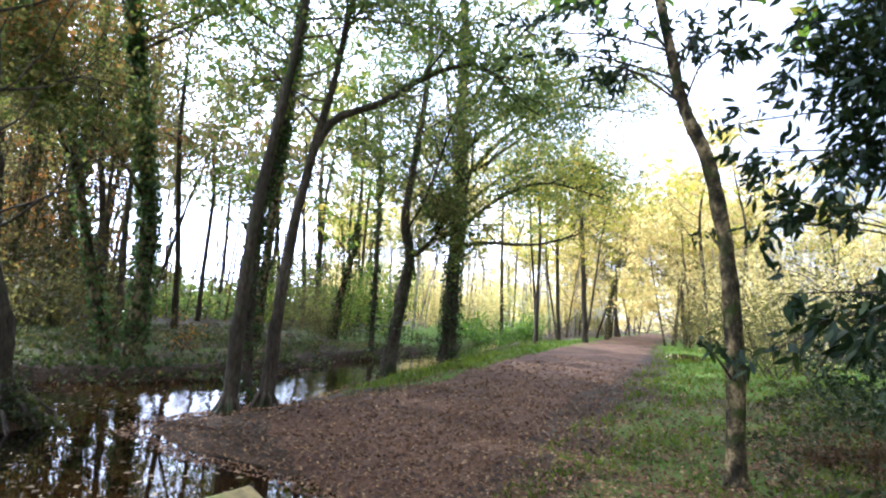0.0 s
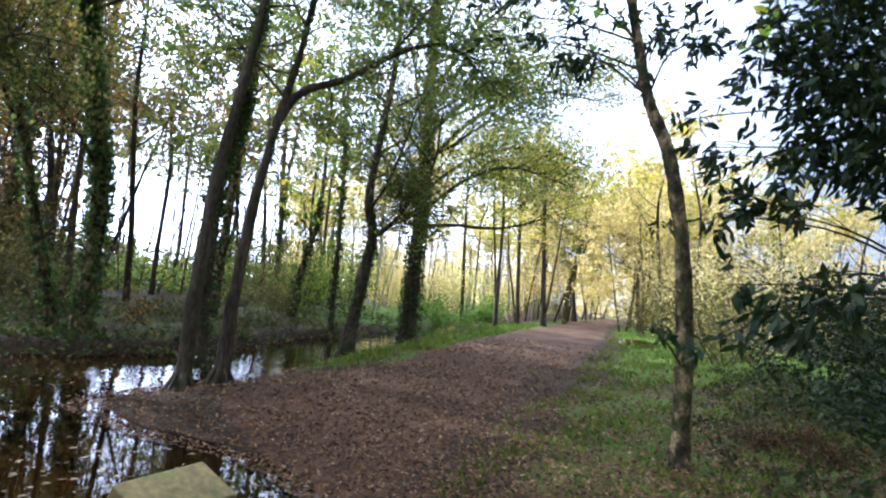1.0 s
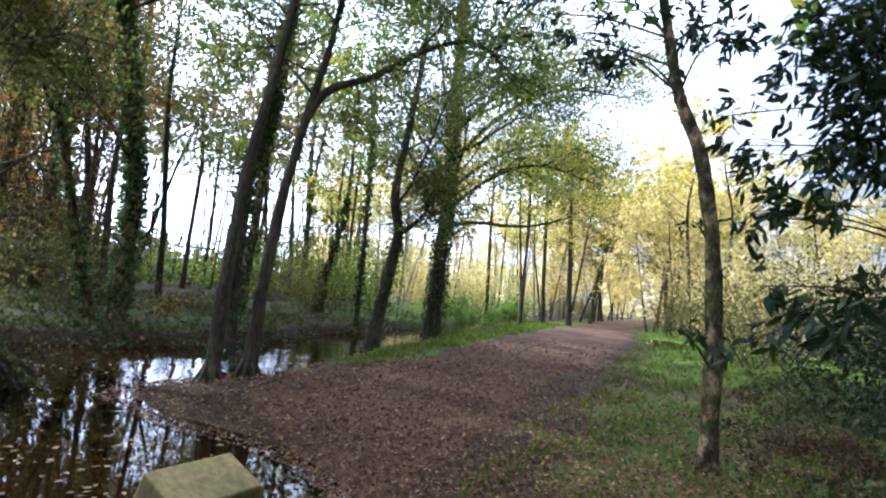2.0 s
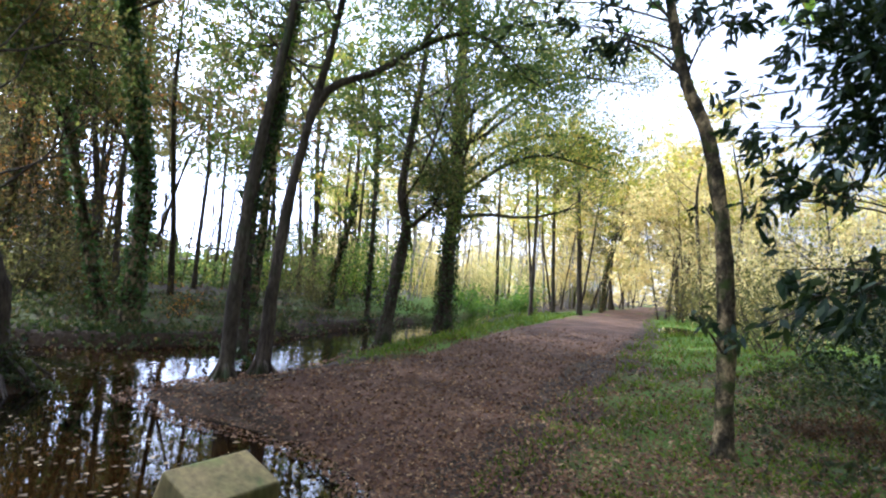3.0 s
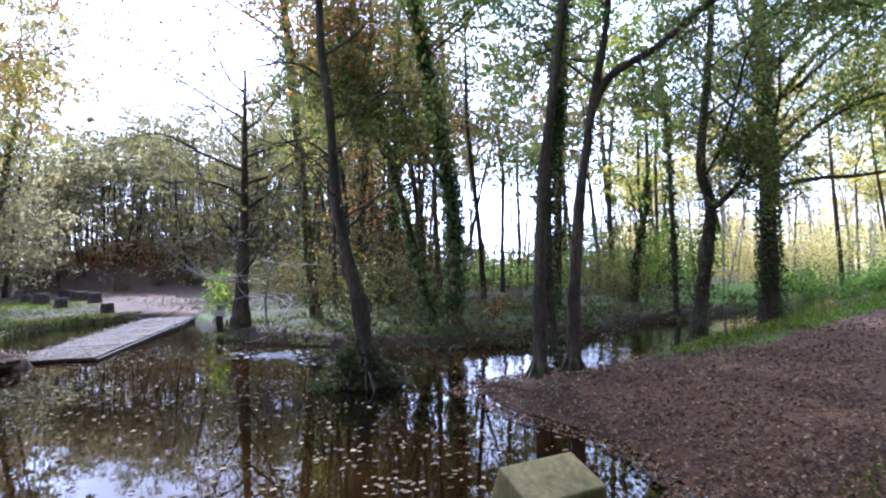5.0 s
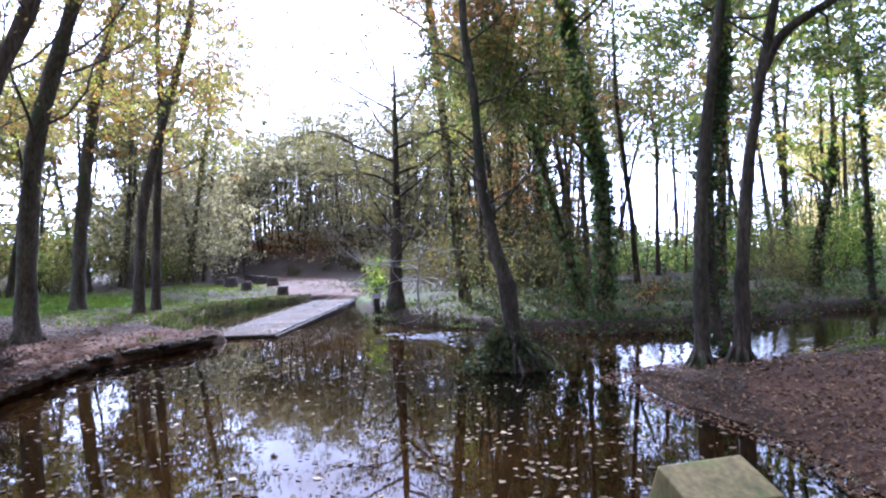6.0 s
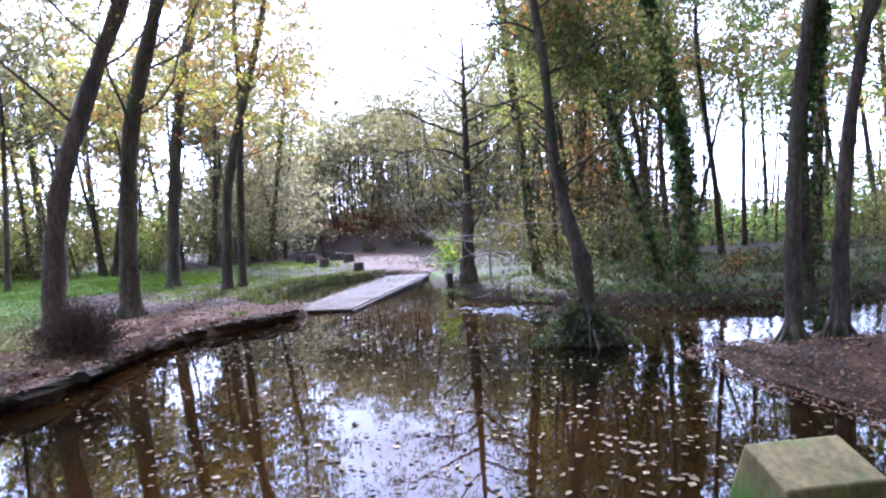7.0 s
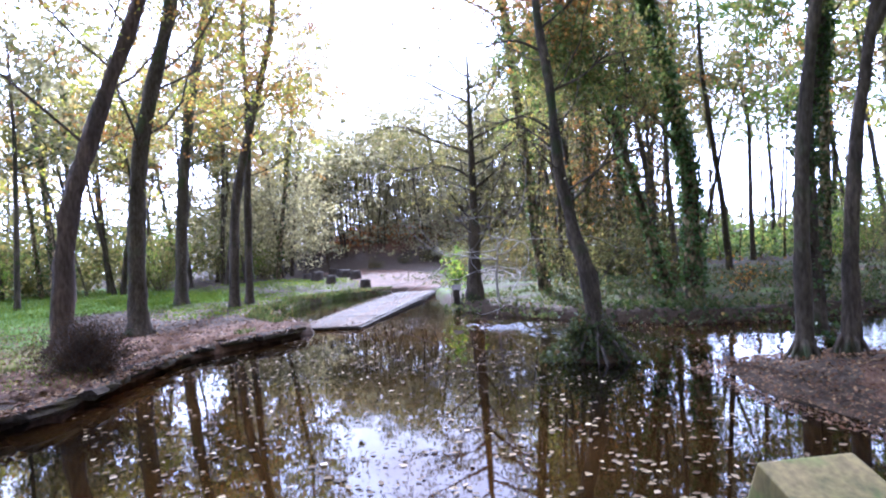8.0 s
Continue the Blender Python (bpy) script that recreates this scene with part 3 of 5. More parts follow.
def tree(label, ctrl, r0, bark, leaf, total, limbs=12, first=0.35, reach=2.6, leaves=4000, size=0.11, spread=0.45, ivy=0, ivy_top=0.8,
         seed=1, group="", extra=(), corners=4, r_top=0.12, sides=12, roots=0, category="tree", twigs=4, lift=0.3, limb_dir=None, flare=0.4, limb_r=0.36, sprig=14, ivy_leaf=None):
    """A trunk through ctrl carried on to the height total, limbs with twigs, a crown of leaves, ivy."""
    rng = np.random.default_rng(seed)
    c = [np.array(p, float) for p in ctrl]
    base = c[0].copy()
    while c[-1][2] < total:
        d = c[-1] - c[-2]
        d = d / np.linalg.norm(d) * 2.2
        d[:2] = d[:2] * 0.6 + rng.normal(0, 0.12, 2)
        c.append(c[-1] + d)
    local = np.array(c) - base
    top = empty("tree", base)
    n = max(18, int(total * 2.2)) if group else max(40, int(total * 3.4))
    pts = curve_points(local, n)
    pts[0, 2] = -0.25
    s = np.linspace(0, 1, n)
    h = pts[:, 2]
    rad = r0 * ((1 - s) * (1 - r_top) + r_top) * (1 + flare * np.exp(-np.clip(h, 0, 9) / 0.2))
    soup = Soup()
    soup.add(*tube(pts, rad * (1 + 0.06 * np.sin(h * 3.1 + seed) + 0.04 * np.sin(h * 7.3)), sides, 0.05 if group else 0.075, rng))
    for k in range(roots):
        a = 2 * math.pi * k / roots + rng.uniform(-0.3, 0.3)
        out_r = r0 * rng.uniform(2.0, 3.6)
        q = curve_points([(math.cos(a) * r0 * 0.5, math.sin(a) * r0 * 0.5, 0.2), (math.cos(a) * r0 * 1.5, math.sin(a) * r0 * 1.5, 0.02), (math.cos(a) * out_r, math.sin(a) * out_r, -0.3)], 6)
        soup.add(*tube(q, np.linspace(r0 * 0.42, r0 * 0.12, 6), 6))
    soup.build("trunk", bark, top)
    tips = []
    for e in extra:
        sp = Soup()
        q = curve_points(np.array(e[0]) - base, 14)
        far_tips = []
        limb_soup(sp, q, e[1], rng, far_tips, 10, 1.3)
        tips.extend(far_tips * 2)
        sp.build("limb", bark, top)
    for k in range(limbs):
        u = first + (0.97 - first) * (k + rng.uniform(0, 0.8)) / limbs
        i = min(int(u * (n - 1)), n - 2)
        a = rng.uniform(0, 2 * math.pi) if limb_dir is None else rng.normal(limb_dir[0], limb_dir[1])
        L = reach * (1.15 - 0.75 * abs(u - 0.55)) * rng.uniform(0.6, 1.15) * (1.2 - 0.6 * u)
        q = side_branch(pts[i], (math.cos(a), math.sin(a), rng.uniform(0.1, 0.9)), L, rng, lift)
        sp = Soup()
        limb_soup(sp, q, max(0.012, rad[i] * limb_r), rng, tips, twigs, sides=5)
        sp.build("limb", bark, top)
    if leaves:
        mats = leaf if isinstance(leaf, (list, tuple)) else [leaf]
        for m_i, lm in enumerate(mats):
            sp = Soup()
            tp = [t for q, t in enumerate(tips) if rng.uniform() < 0.85 / (1 if len(mats) == 1 else 1.3)]
            sp.add(*leaf_cloud(tp or tips, spread, leaves // len(mats), size, rng, 0.62, corners=corners, sprig=sprig))
            sp.build("crown", lm, top, smooth=False)
    if ivy:
        sp = Soup()
        i = rng.integers(0, max(2, int(n * ivy_top)), ivy)
        a = rng.uniform(0, 2 * math.pi, ivy)
        rr = rad[i] * rng.uniform(0.95, 1.5, ivy) + 0.03
        cen = pts[i] + np.stack([np.cos(a) * rr, np.sin(a) * rr, rng.uniform(-0.25, 0.25, ivy)], 1)
        sp.add(*leaf_cloud(cen, 0.03, ivy, max(0.08, size * 0.9), rng, 0.8, 0.3))
        sp.build("ivy", ivy_leaf or IVY, top, "dark green climbing ivy", smooth=False)
    return tagged(top, label, category, group)


# trees by the water
tree("leaning pale-barked alder with roots on the pond bank", [(-3.30, 8.62, -0.02), (-3.22, 8.62, 2.1), (-3.08, 8.7, 3.7), (-2.85, 8.8, 5.4)], 0.108, BARK_GREY, [LEAF_GREEN, LEAF_DULL], 13,
     limbs=14, first=0.42, reach=3.2, leaves=26000, size=0.078, seed=11, roots=9, flare=0.4, corners=3)
tree("leaning dark alder with a long arching limb over the path", [(-2.95, 9.25, -0.02), (-2.87, 9.28, 1.55), (-2.74, 9.34, 2.98), (-2.52, 9.43, 4.36), (-2.28, 9.52, 5.71)], 0.112, BARK_DARK, [LEAF_DEEP], 12,
     limbs=13, first=0.46, reach=3.2, leaves=34000, size=0.078, seed=12, roots=9, flare=0.4, corners=3,
     extra=[([(-2.53, 9.43, 4.30), (-2.23, 9.53, 4.82), (-1.51, 9.76, 5.22), (-0.59, 10.05, 5.95), (0.23, 10.31, 6.24), (1.05, 10.57, 5.76)], 0.085)])
tree("ivy-covered trunk standing behind the alders", [(-4.0, 11.0, 0.1), (-4.02, 11.1, 3.2), (-3.8, 11.3, 4.75), (-3.7, 11.42, 6.44)], 0.15, BARK_DARK, [LEAF_GREEN], 12,
     limbs=14, first=0.48, reach=5.0, leaves=34000, size=0.09, spread=0.55, seed=13, ivy=3600, ivy_top=0.6, corners=3)
tree("forked dark tree at the river's edge", [(-1.75, 15.77, -0.1), (-1.47, 15.8, 1.96), (-1.33, 15.82, 3.09), (-1.51, 15.8, 4.19), (-1.3, 15.82, 6.33)], 0.19, BARK_DARK, [LEAF_DEEP, LEAF_DULL], 12,
     limbs=14, first=0.38, reach=4.4, leaves=30000, size=0.09, seed=14, ivy=500, corners=3, ivy_top=0.35, extra=[([(-1.33, 15.82, 3.0), (-0.9, 15.87, 3.35), (-0.6, 15.89, 3.75), (-0.33, 15.93, 4.5)], 0.09)])
tree("tall straight tree wrapped in ivy beside the path", [(-0.14, 21.4, -0.02), (-0.11, 21.45, 2.68), (-0.03, 21.49, 5.52), (-0.12, 21.49, 9.29), (-0.18, 21.49, 12.7)], 0.30, BARK_DARK, [LEAF_DEEP, LEAF_YELLOW, LEAF_DEEP], 17,
     limbs=24, first=0.22, reach=7.0, leaves=66000, size=0.105, spread=0.75, seed=15, ivy=6000, ivy_top=0.75, r_top=0.25, corners=3,
     extra=[([(-0.1, 21.45, 4.6), (1.6, 21.0, 6.0), (3.2, 20.6, 6.5), (5.0, 20.2, 6.0)], 0.09), ([(-0.1, 21.45, 6.4), (1.6, 20.6, 8.2), (3.6, 20.0, 9.2), (6.0, 19.6, 9.0)], 0.10),
            ([(-0.1, 21.45, 7.6), (1.8, 21.6, 9.6), (4.2, 21.6, 11.0), (6.8, 21.4, 11.2)], 0.10), ([(-0.12, 21.45, 9.0), (1.2, 20.4, 11.2), (2.8, 19.8, 12.6), (4.4, 19.4, 13.0)], 0.09),
            ([(-0.1, 21.45, 5.4), (2.0, 22.0, 7.2), (4.4, 22.4, 7.8), (6.6, 22.2, 7.2)], 0.08)])
slim_tree = tree("slim mossy tree with a bend above the leafy verge", [(2.89, 5.88, -0.02), (2.87, 5.89, 1.49), (2.78, 5.94, 2.62), (2.64, 6.0, 3.36), (2.43, 6.11, 4.0), (2.24, 6.2, 5.0)], 0.09, BARK_MOSS, [LEAF_DARK], 7.2,
     limbs=3, first=0.85, reach=1.0, leaves=0, seed=16, r_top=0.5, roots=4, flare=0.55)
islet_tree = tree("crooked leaning tree on a rooty islet in the pond", [(-6.19, 7.81, -0.1), (-6.20, 7.80, 0.6), (-6.26, 7.75, 1.2), (-6.38, 7.65, 1.7), (-6.42, 7.62, 2.05), (-6.53, 7.54, 2.84), (-6.56, 7.50, 3.5), (-6.60, 7.49, 4.32), (-6.72, 7.39, 5.81)], 0.155, BARK_DARK, [LEAF_DULL], 8.5,
     limbs=14, first=0.42, reach=2.2, leaves=900, size=0.07, seed=17, roots=3, r_top=0.3, flare=0.45, twigs=6, limb_r=0.22,
     extra=[([(-6.66, 7.44, 5.0), (-7.0, 7.1, 5.25), (-7.4, 6.75, 5.2), (-7.9, 6.4, 5.0)], 0.026), ([(-6.60, 7.49, 4.3), (-6.2, 7.85, 4.5), (-5.9, 8.15, 4.8), (-5.5, 8.5, 4.85)], 0.026),
            ([(-6.56, 7.50, 3.6), (-6.9, 7.15, 3.9), (-7.3, 6.85, 3.85), (-7.6, 6.5, 4.0)], 0.022), ([(-6.69, 7.41, 5.4), (-6.3, 7.8, 5.8), (-6.0, 8.0, 6.2)], 0.024)])
# boughs out over the water added on these two to shade the near shore
tree("tall twin trunk clad in ivy on the far bank", [(-7.6, 13.5, 0.2), (-7.5, 13.45, 2.9), (-7.7, 13.35, 4.7), (-8.05, 13.2, 6.7), (-8.2, 13.1, 7.9)], 0.21, BARK_MOSS, [LEAF_DEEP, LEAF_DULL], 15,
     limbs=24, first=0.46, reach=7.5, leaves=42000, size=0.11, spread=0.6, seed=18, ivy=7000, ivy_top=0.7, corners=3, ivy_leaf=IVY_LIT,
     extra=[([(-7.6, 13.4, 3.8), (-7.9, 12.4, 4.8), (-8.2, 11.4, 5.3), (-8.4, 10.6, 5.5)], 0.05)])
tree("slanting mossy tree on the far bank", [(-8.3, 13.6, 0.2), (-8.7, 13.3, 2.1), (-9.2, 12.9, 4.9), (-9.7, 12.6, 7.0)], 0.13, BARK_MOSS, [LEAF_ORANGE, LEAF_ORANGE, LEAF_DULL], 14,
     limbs=20, first=0.46, reach=7.0, leaves=30000, size=0.11, spread=0.6, seed=19, ivy=1800, ivy_top=0.5, corners=3, ivy_leaf=IVY_LIT,
     extra=[([(-9.1, 13.0, 4.2), (-9.2, 12.0, 5.6), (-9.0, 10.9, 6.8), (-8.6, 10.2, 7.4)], 0.05)])
tree("straight dark tree with thin twiggy boughs by the bridge end", [(-14.27, 11.93, 0.1), (-14.19, 12.04, 3.2), (-14.14, 12.09, 8.03)], 0.25, BARK_DARK, [LEAF_DULL], 8.0,
     limbs=14, first=0.30, reach=2.4, leaves=9000, size=0.085, spread=0.36, seed=20, r_top=0.12, twigs=8, lift=0.25, corners=3, limb_r=0.24,
     extra=[([(-14.2, 12.05, 3.6 + 0.42 * q), (-14.2 + sd * 0.5, 12.05 + sd * 0.6 + dy, 4.0 + 0.42 * q), (-14.2 + sd * 1.1, 12.05 + sd * 1.3 + dy * 2, 4.2 + 0.44 * q + up), (-14.2 + sd * (1.75 - 0.06 * q), 12.05 + sd * (2.0 - 0.07 * q) + dy * 2, 4.1 + 0.45 * q + up)], 0.055 - 0.002 * q)
            for q, (sd, dy, up) in enumerate(((1, -0.3, 0.2), (-1, 0.2, -0.1), (0.8, 0.4, 0.5), (-1.1, -0.2, 0.3), (1.1, 0.1, 0.1), (-0.8, 0.3, 0.5), (1.0, -0.3, 0.6), (-0.9, -0.1, 0.2), (0.8, 0.3, 0.6), (-0.7, 0.2, 0.7)))])
# slimmer trees beyond the river and down the path
for k, (cc, r, hh, nl, lf, lab) in enumerate([
        ([(-4.9, 23.5, 0.2), (-4.8, 23.5, 1.8), (-4.3, 23.5, 4.0), (-4.2, 23.5, 6.0)], 0.14, 10, 2600, [LEAF_GREEN, LEAF_YELLOW], "curved mossy tree on the far bank"),
        ([(-2.95, 20.9, 0.2), (-3.0, 20.9, 4.9), (-3.1, 20.9, 7.4)], 0.09, 10, 1800, [LEAF_GREEN], "thin upright tree on the far bank"),
        ([(9.0, 38.9, 0.0), (8.8, 39.0, 3.7), (8.5, 39.0, 9.0)], 0.19, 13, 3500, [LEAF_YELLOW], "dark upright tree beside the bending path"),
        ([(7.4, 40.0, 0.0), (7.2, 40.0, 3.5), (7.0, 40.0, 9.0)], 0.16, 13, 3500, [LEAF_YELLOW], "grey upright tree beside the bending path"),
        ([(5.0, 34.0, 0.0), (4.7, 34.0, 3.5), (4.4, 34.0, 6.5)], 0.09, 9, 2500, [LEAF_GREEN, LEAF_YELLOW], "thin tree at the verge of the path"),
        ([(12.6, 47.0, 0.0), (13.0, 47.0, 4.0), (13.9, 47.0, 8.0)], 0.18, 12, 4000, [LEAF_YELLOW], "leaning tree with golden leaves by the path")]):
    tree(lab, cc, r, [BARK_MOSS, BARK_DARK, BARK_DARK, BARK_GREY, BARK_DARK, BARK_MOSS][k], lf, hh, limbs=12, first=0.35, reach=2.6, leaves=nl, size=0.15, spread=0.5, seed=45 + k, r_top=0.25, ivy=700 if k in (0, 1, 5) else 0, ivy_top=0.5)
# trees on the left bank
for k, (cc, r, hh, nl) in enumerate([
        ([(-14.52, 0.68, -0.02), (-14.51, 0.86, 2.54), (-14.49, 1.36, 4.51), (-14.44, 2.45, 7.69)], 0.215, 15, 5000),
        ([(-16.52, 2.43, -0.02), (-16.51, 2.50, 2.63), (-16.47, 2.75, 5.14), (-16.36, 3.51, 8.36)], 0.235, 16, 5000),
        ([(-27.16, 5.72, -0.02), (-27.09, 6.04, 5.02), (-26.99, 6.51, 8.84), (-26.83, 7.31, 13.01)], 0.28, 18, 6000),
        ([(-22.1, 6.53, -0.02), (-22.03, 6.78, 3.99), (-21.81, 7.51, 7.26), (-21.58, 8.28, 10.39)], 0.19, 15, 3500),
        ([(-23.6, 7.6, -0.02), (-23.5, 7.7, 4.0), (-23.4, 7.9, 8.0)], 0.17, 14, 3500)]):
    tree(["dark bare-trunked tree on the leafy bank", "lichen-spotted tree with a flared foot on the leafy bank", "tall tree standing on the lawn", "slender tree leaning over the bank", "slender upright tree near the lawn"][k],
         cc, r, [BARK_PINE, BARK_GREY, BARK_GREY, BARK_DARK, BARK_DARK][k], [LEAF_YELLOW, LEAF_DULL, LEAF_ORANGE], hh, limbs=20, first=0.25, reach=5.0, leaves=int(nl * (4.2 if k < 3 else 6.0)), size=0.11, corners=3, spread=0.6, seed=30 + k, limb_r=0.2, r_top=0.3, roots=5 if k < 2 else 0, flare=0.9 if k == 1 else 0.5)


# ---- woodland: a few kinds grown once, then repeated ----
KINDS = []
for k, (lab, bark, leaf, tot, r0, nl, iv, reach) in enumerate([
        ("tall slender woodland tree in green and yellow leaf", BARK_DARK, [LEAF_GREEN, LEAF_YELLOW], 15, 0.15, 1.0, 0, 3.5),
        ("tall woodland tree with golden autumn leaves", BARK_GREY, [LEAF_GOLD, LEAF_YELLOW], 14, 0.15, 1.0, 0, 3.8),
        ("thin bare woodland tree with few dull leaves", BARK_DARK, [LEAF_DULL], 15, 0.12, 0.35, 0, 2.7),
        ("woodland tree with russet autumn leaves", BARK_DARK, [LEAF_ORANGE, LEAF_DULL], 13, 0.14, 0.9, 0, 3.5),
        ("woodland tree clad in dark ivy", BARK_MOSS, [LEAF_GREEN, LEAF_DULL], 16, 0.19, 0.9, 1200, 3.5),
        ("spreading young tree in golden leaf", BARK_GREY, [LEAF_GOLD, LEAF_GOLD], 8, 0.09, 0.9, 0, 3.7)] * 2):
    near = k < 6
    # far hill trees take the leaf colour lightened for haze
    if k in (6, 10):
        leaf = [LEAF_DULL, LEAF_GREY_HAZED]
    rng_k = np.random.default_rng(60 + k)
    lean = rng_k.normal(0, 0.5, 2)
    spot = [(-20, 30), (3.5, 41), (-21, 24), (-18, 27), (-13.5, 24), (16.5, 40), (-46, 42), (24, 58), (-52, 46), (-40, 46), (-56, 50), (17, 62)][k]
    z0 = float(height(spot[0], spot[1]))
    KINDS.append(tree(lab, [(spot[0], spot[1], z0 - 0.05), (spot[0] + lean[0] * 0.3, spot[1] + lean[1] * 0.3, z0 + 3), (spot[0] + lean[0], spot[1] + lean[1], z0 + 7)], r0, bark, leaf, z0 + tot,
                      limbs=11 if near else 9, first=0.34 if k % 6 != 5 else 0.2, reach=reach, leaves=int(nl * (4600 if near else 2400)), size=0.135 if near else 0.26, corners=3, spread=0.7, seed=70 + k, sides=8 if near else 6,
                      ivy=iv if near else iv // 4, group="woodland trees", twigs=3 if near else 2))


def plant(kind, x, y, rng, smin=0.8, smax=1.2, tilt=4):
    z = float(height(x, y))
    s = rng.uniform(smin, smax)
    m = pose(x, y, z - 0.05, rng.normal(0, tilt), rng.normal(0, tilt), rng.uniform(0, 360)) @ Matrix.Diagonal((s, s, s * rng.uniform(0.9, 1.15), 1))
    return copy_thing(KINDS[kind + (6 if math.hypot(x, y) > 32 else 0)], m)


def in_gap(x, y):
    """The opening in the wood through which low sky shows."""
    b = math.degrees(math.atan2(x, y))
    return -33.0 < b < -19.5 and y > 12


def in_beam(x, y, z=None):
    """The opening in the crowns through which the sun reaches the path beyond the tall ivy tree."""
    along = (x - 3.5) * math.sin(radians(SUN_AZ)) + (y - 18.3) * math.cos(radians(SUN_AZ))
    off = np.abs((x - 3.5) * math.cos(radians(SUN_AZ)) - (y - 18.3) * math.sin(radians(SUN_AZ)))
    if z is None:
        return (off < 3.4) & (along > 1) & (along < 19)
    return (off < 3.4) & (along > 0) & (np.abs(z - along * math.tan(radians(SUN_EL))) < 3.2)


def scatter(n, az, dist, kinds, seed, smin=0.8, smax=1.2, clear=1.5):
    """Trees between two bearings and two distances from the standing place."""
    rng = np.random.default_rng(seed)
    done, guard = 0, 0
    placed = []
    while done < n and guard < n * 30:
        guard += 1
        a = radians(rng.uniform(*az))
        d = math.sqrt(rng.uniform(dist[0] ** 2, dist[1] ** 2))
        x, y = d * math.sin(a), d * math.cos(a)
        if in_gap(x, y) and rng.uniform() < 0.45:
            continue
        if in_beam(x, y) or float(shore_distance(x, y)) < 0.8 or any((x - p) ** 2 + (y - q) ** 2 < clear ** 2 for p, q in placed):
            continue
        centre = float(np.interp(y, [4, 9, 16, 22, 40, 118], [0, 0.1, 2.7, 5.2, 11.5, 47]))
        if y > 0 and abs(x - centre) < 3.6:
            continue
        plant(int(rng.choice(kinds)), x, y, rng, smin, smax)
        placed.append((x, y))
        done += 1


scatter(8, (-46, -31), (16.5, 30), [2, 4, 2], 110, 0.75, 1.0)
scatter(32, (-44, -12), (19, 48), [0, 2, 3, 2, 4, 0], 101, 0.75, 1.1)       # dense wood beyond the river
scatter(54, (-68, -38), (57, 82), [0, 2, 0, 2, 4], 102, 0.7, 0.95)          # wooded hill
scatter(44, (-106, -70), (34, 75), [0, 1, 3, 4, 2], 103, 0.8, 1.1)          # beyond the lawn
scatter(32, (-14, 16), (28, 70), [0, 1, 1, 5, 1, 2], 104, 0.6, 0.95)        # along the river and path
scatter(38, (12, 40), (34, 85), [1, 1, 5, 5, 0], 105, 0.6, 0.95)            # golden trees at the path's end
scatter(12, (-66, -58), (62, 76), [0, 2, 2, 0], 108, 0.7, 0.85)
scatter(16, (-84, -66), (40, 58), [0, 4, 2, 0], 109, 0.95, 1.25)
scatter(24, (55, 250), (7, 26), [0, 0, 1], 107, 0.9, 1.2, 2.5)               # behind the standing place
rng_g = np.random.default_rng(109)
for gx, gy in ((-12.2, 19.2), (-10.6, 21.5)):      # russet trees over the river
    plant(3, gx, gy, rng_g, 0.85, 1.0)
for k, (gx, gy, gh) in enumerate(((18.6, 46, 11.5), (21.5, 53, 13.5), (25.5, 56, 13), (16.4, 57, 13), (12.4, 54, 12))):
    tree("broad golden-leaved tree where the path bends", [(gx, gy, -0.05), (gx - 0.3, gy, 3), (gx - 0.2, gy + 0.2, 7)], 0.17, [BARK_GREY, TWIG_PALE, BARK_DARK][k % 3], [LEAF_GOLD, LEAF_YELLOW] if k > 2 else [LEAF_GOLD], gh,
         limbs=16, first=0.22, reach=6.0, leaves=15000, size=0.19, spread=0.75, seed=120 + k, corners=3, twigs=5)
for k, gy in enumerate(np.arange(40.0, 92.0, 3.3)):                          # trunks lining the path
    for sgn in (-1, 1):
        gx = float(np.interp(gy, [4, 9, 16, 22, 40, 118], [0, 0.1, 2.7, 5.2, 11.5, 47])) + sgn * rng_g.uniform(2.7, 4.2)
        plant(int(rng_g.choice([5, 1, 5, 0, 2])), gx, gy + rng_g.uniform(-1, 1), rng_g, 0.6, 0.95, 11)


def thicket(label, az, dist, n, tall, bark, seed):
    """Crowded thin stems of a young wood."""
    rng = np.random.default_rng(seed)
    sp = Soup()
    done = 0
    while done < n:
        a, d = radians(rng.uniform(*az)), math.sqrt(rng.uniform(dist[0] ** 2, dist[1] ** 2))
        x, y = d * math.sin(a), d * math.cos(a)
        if float(shore_distance(x, y)) < 1.0 or in_beam(x, y) or (in_gap(x, y) and rng.uniform() < 0.5):
            continue
        if y > 0 and abs(x - float(np.interp(y, [4, 9, 16, 22, 40, 118], [0, 0.1, 2.7, 5.2, 11.5, 47]))) < 4.5:
            continue
        h = tall * rng.uniform(0.5, 1.2)
        q = side_branch((x, y, float(height(x, y)) - 0.1), (rng.normal(0, 0.07), rng.normal(0, 0.07), 1), h, rng, 0.0, 6, 0.05)
        r = rng.uniform(0.03, 0.075)
        sp.add(*tube(q, np.linspace(r, r * 0.35, 6), 5))
        for _ in range(4):
            i = rng.integers(2, 6)
            b = side_branch(q[i], rng.normal(0, 1, 3) + np.array([0, 0, 0.7]), h * 0.22, rng, 0.2, 4, 0.15)
            sp.add(*tube(b, np.linspace(r * 0.35, r * 0.1, 4), 4))
        done += 1
    ob = sp.build("thicket", bark)
    return tagged(ob, label, "thicket", kind="stuff")


thicket("crowded thin dark stems on the wooded hill", (-70, -36), (61, 84), 520, 11, BARK_DARK, 111)
thicket("crowded thin stems in the wood beyond the river", (-44, -8), (24, 60), 200, 10, BARK_MOSS, 112)
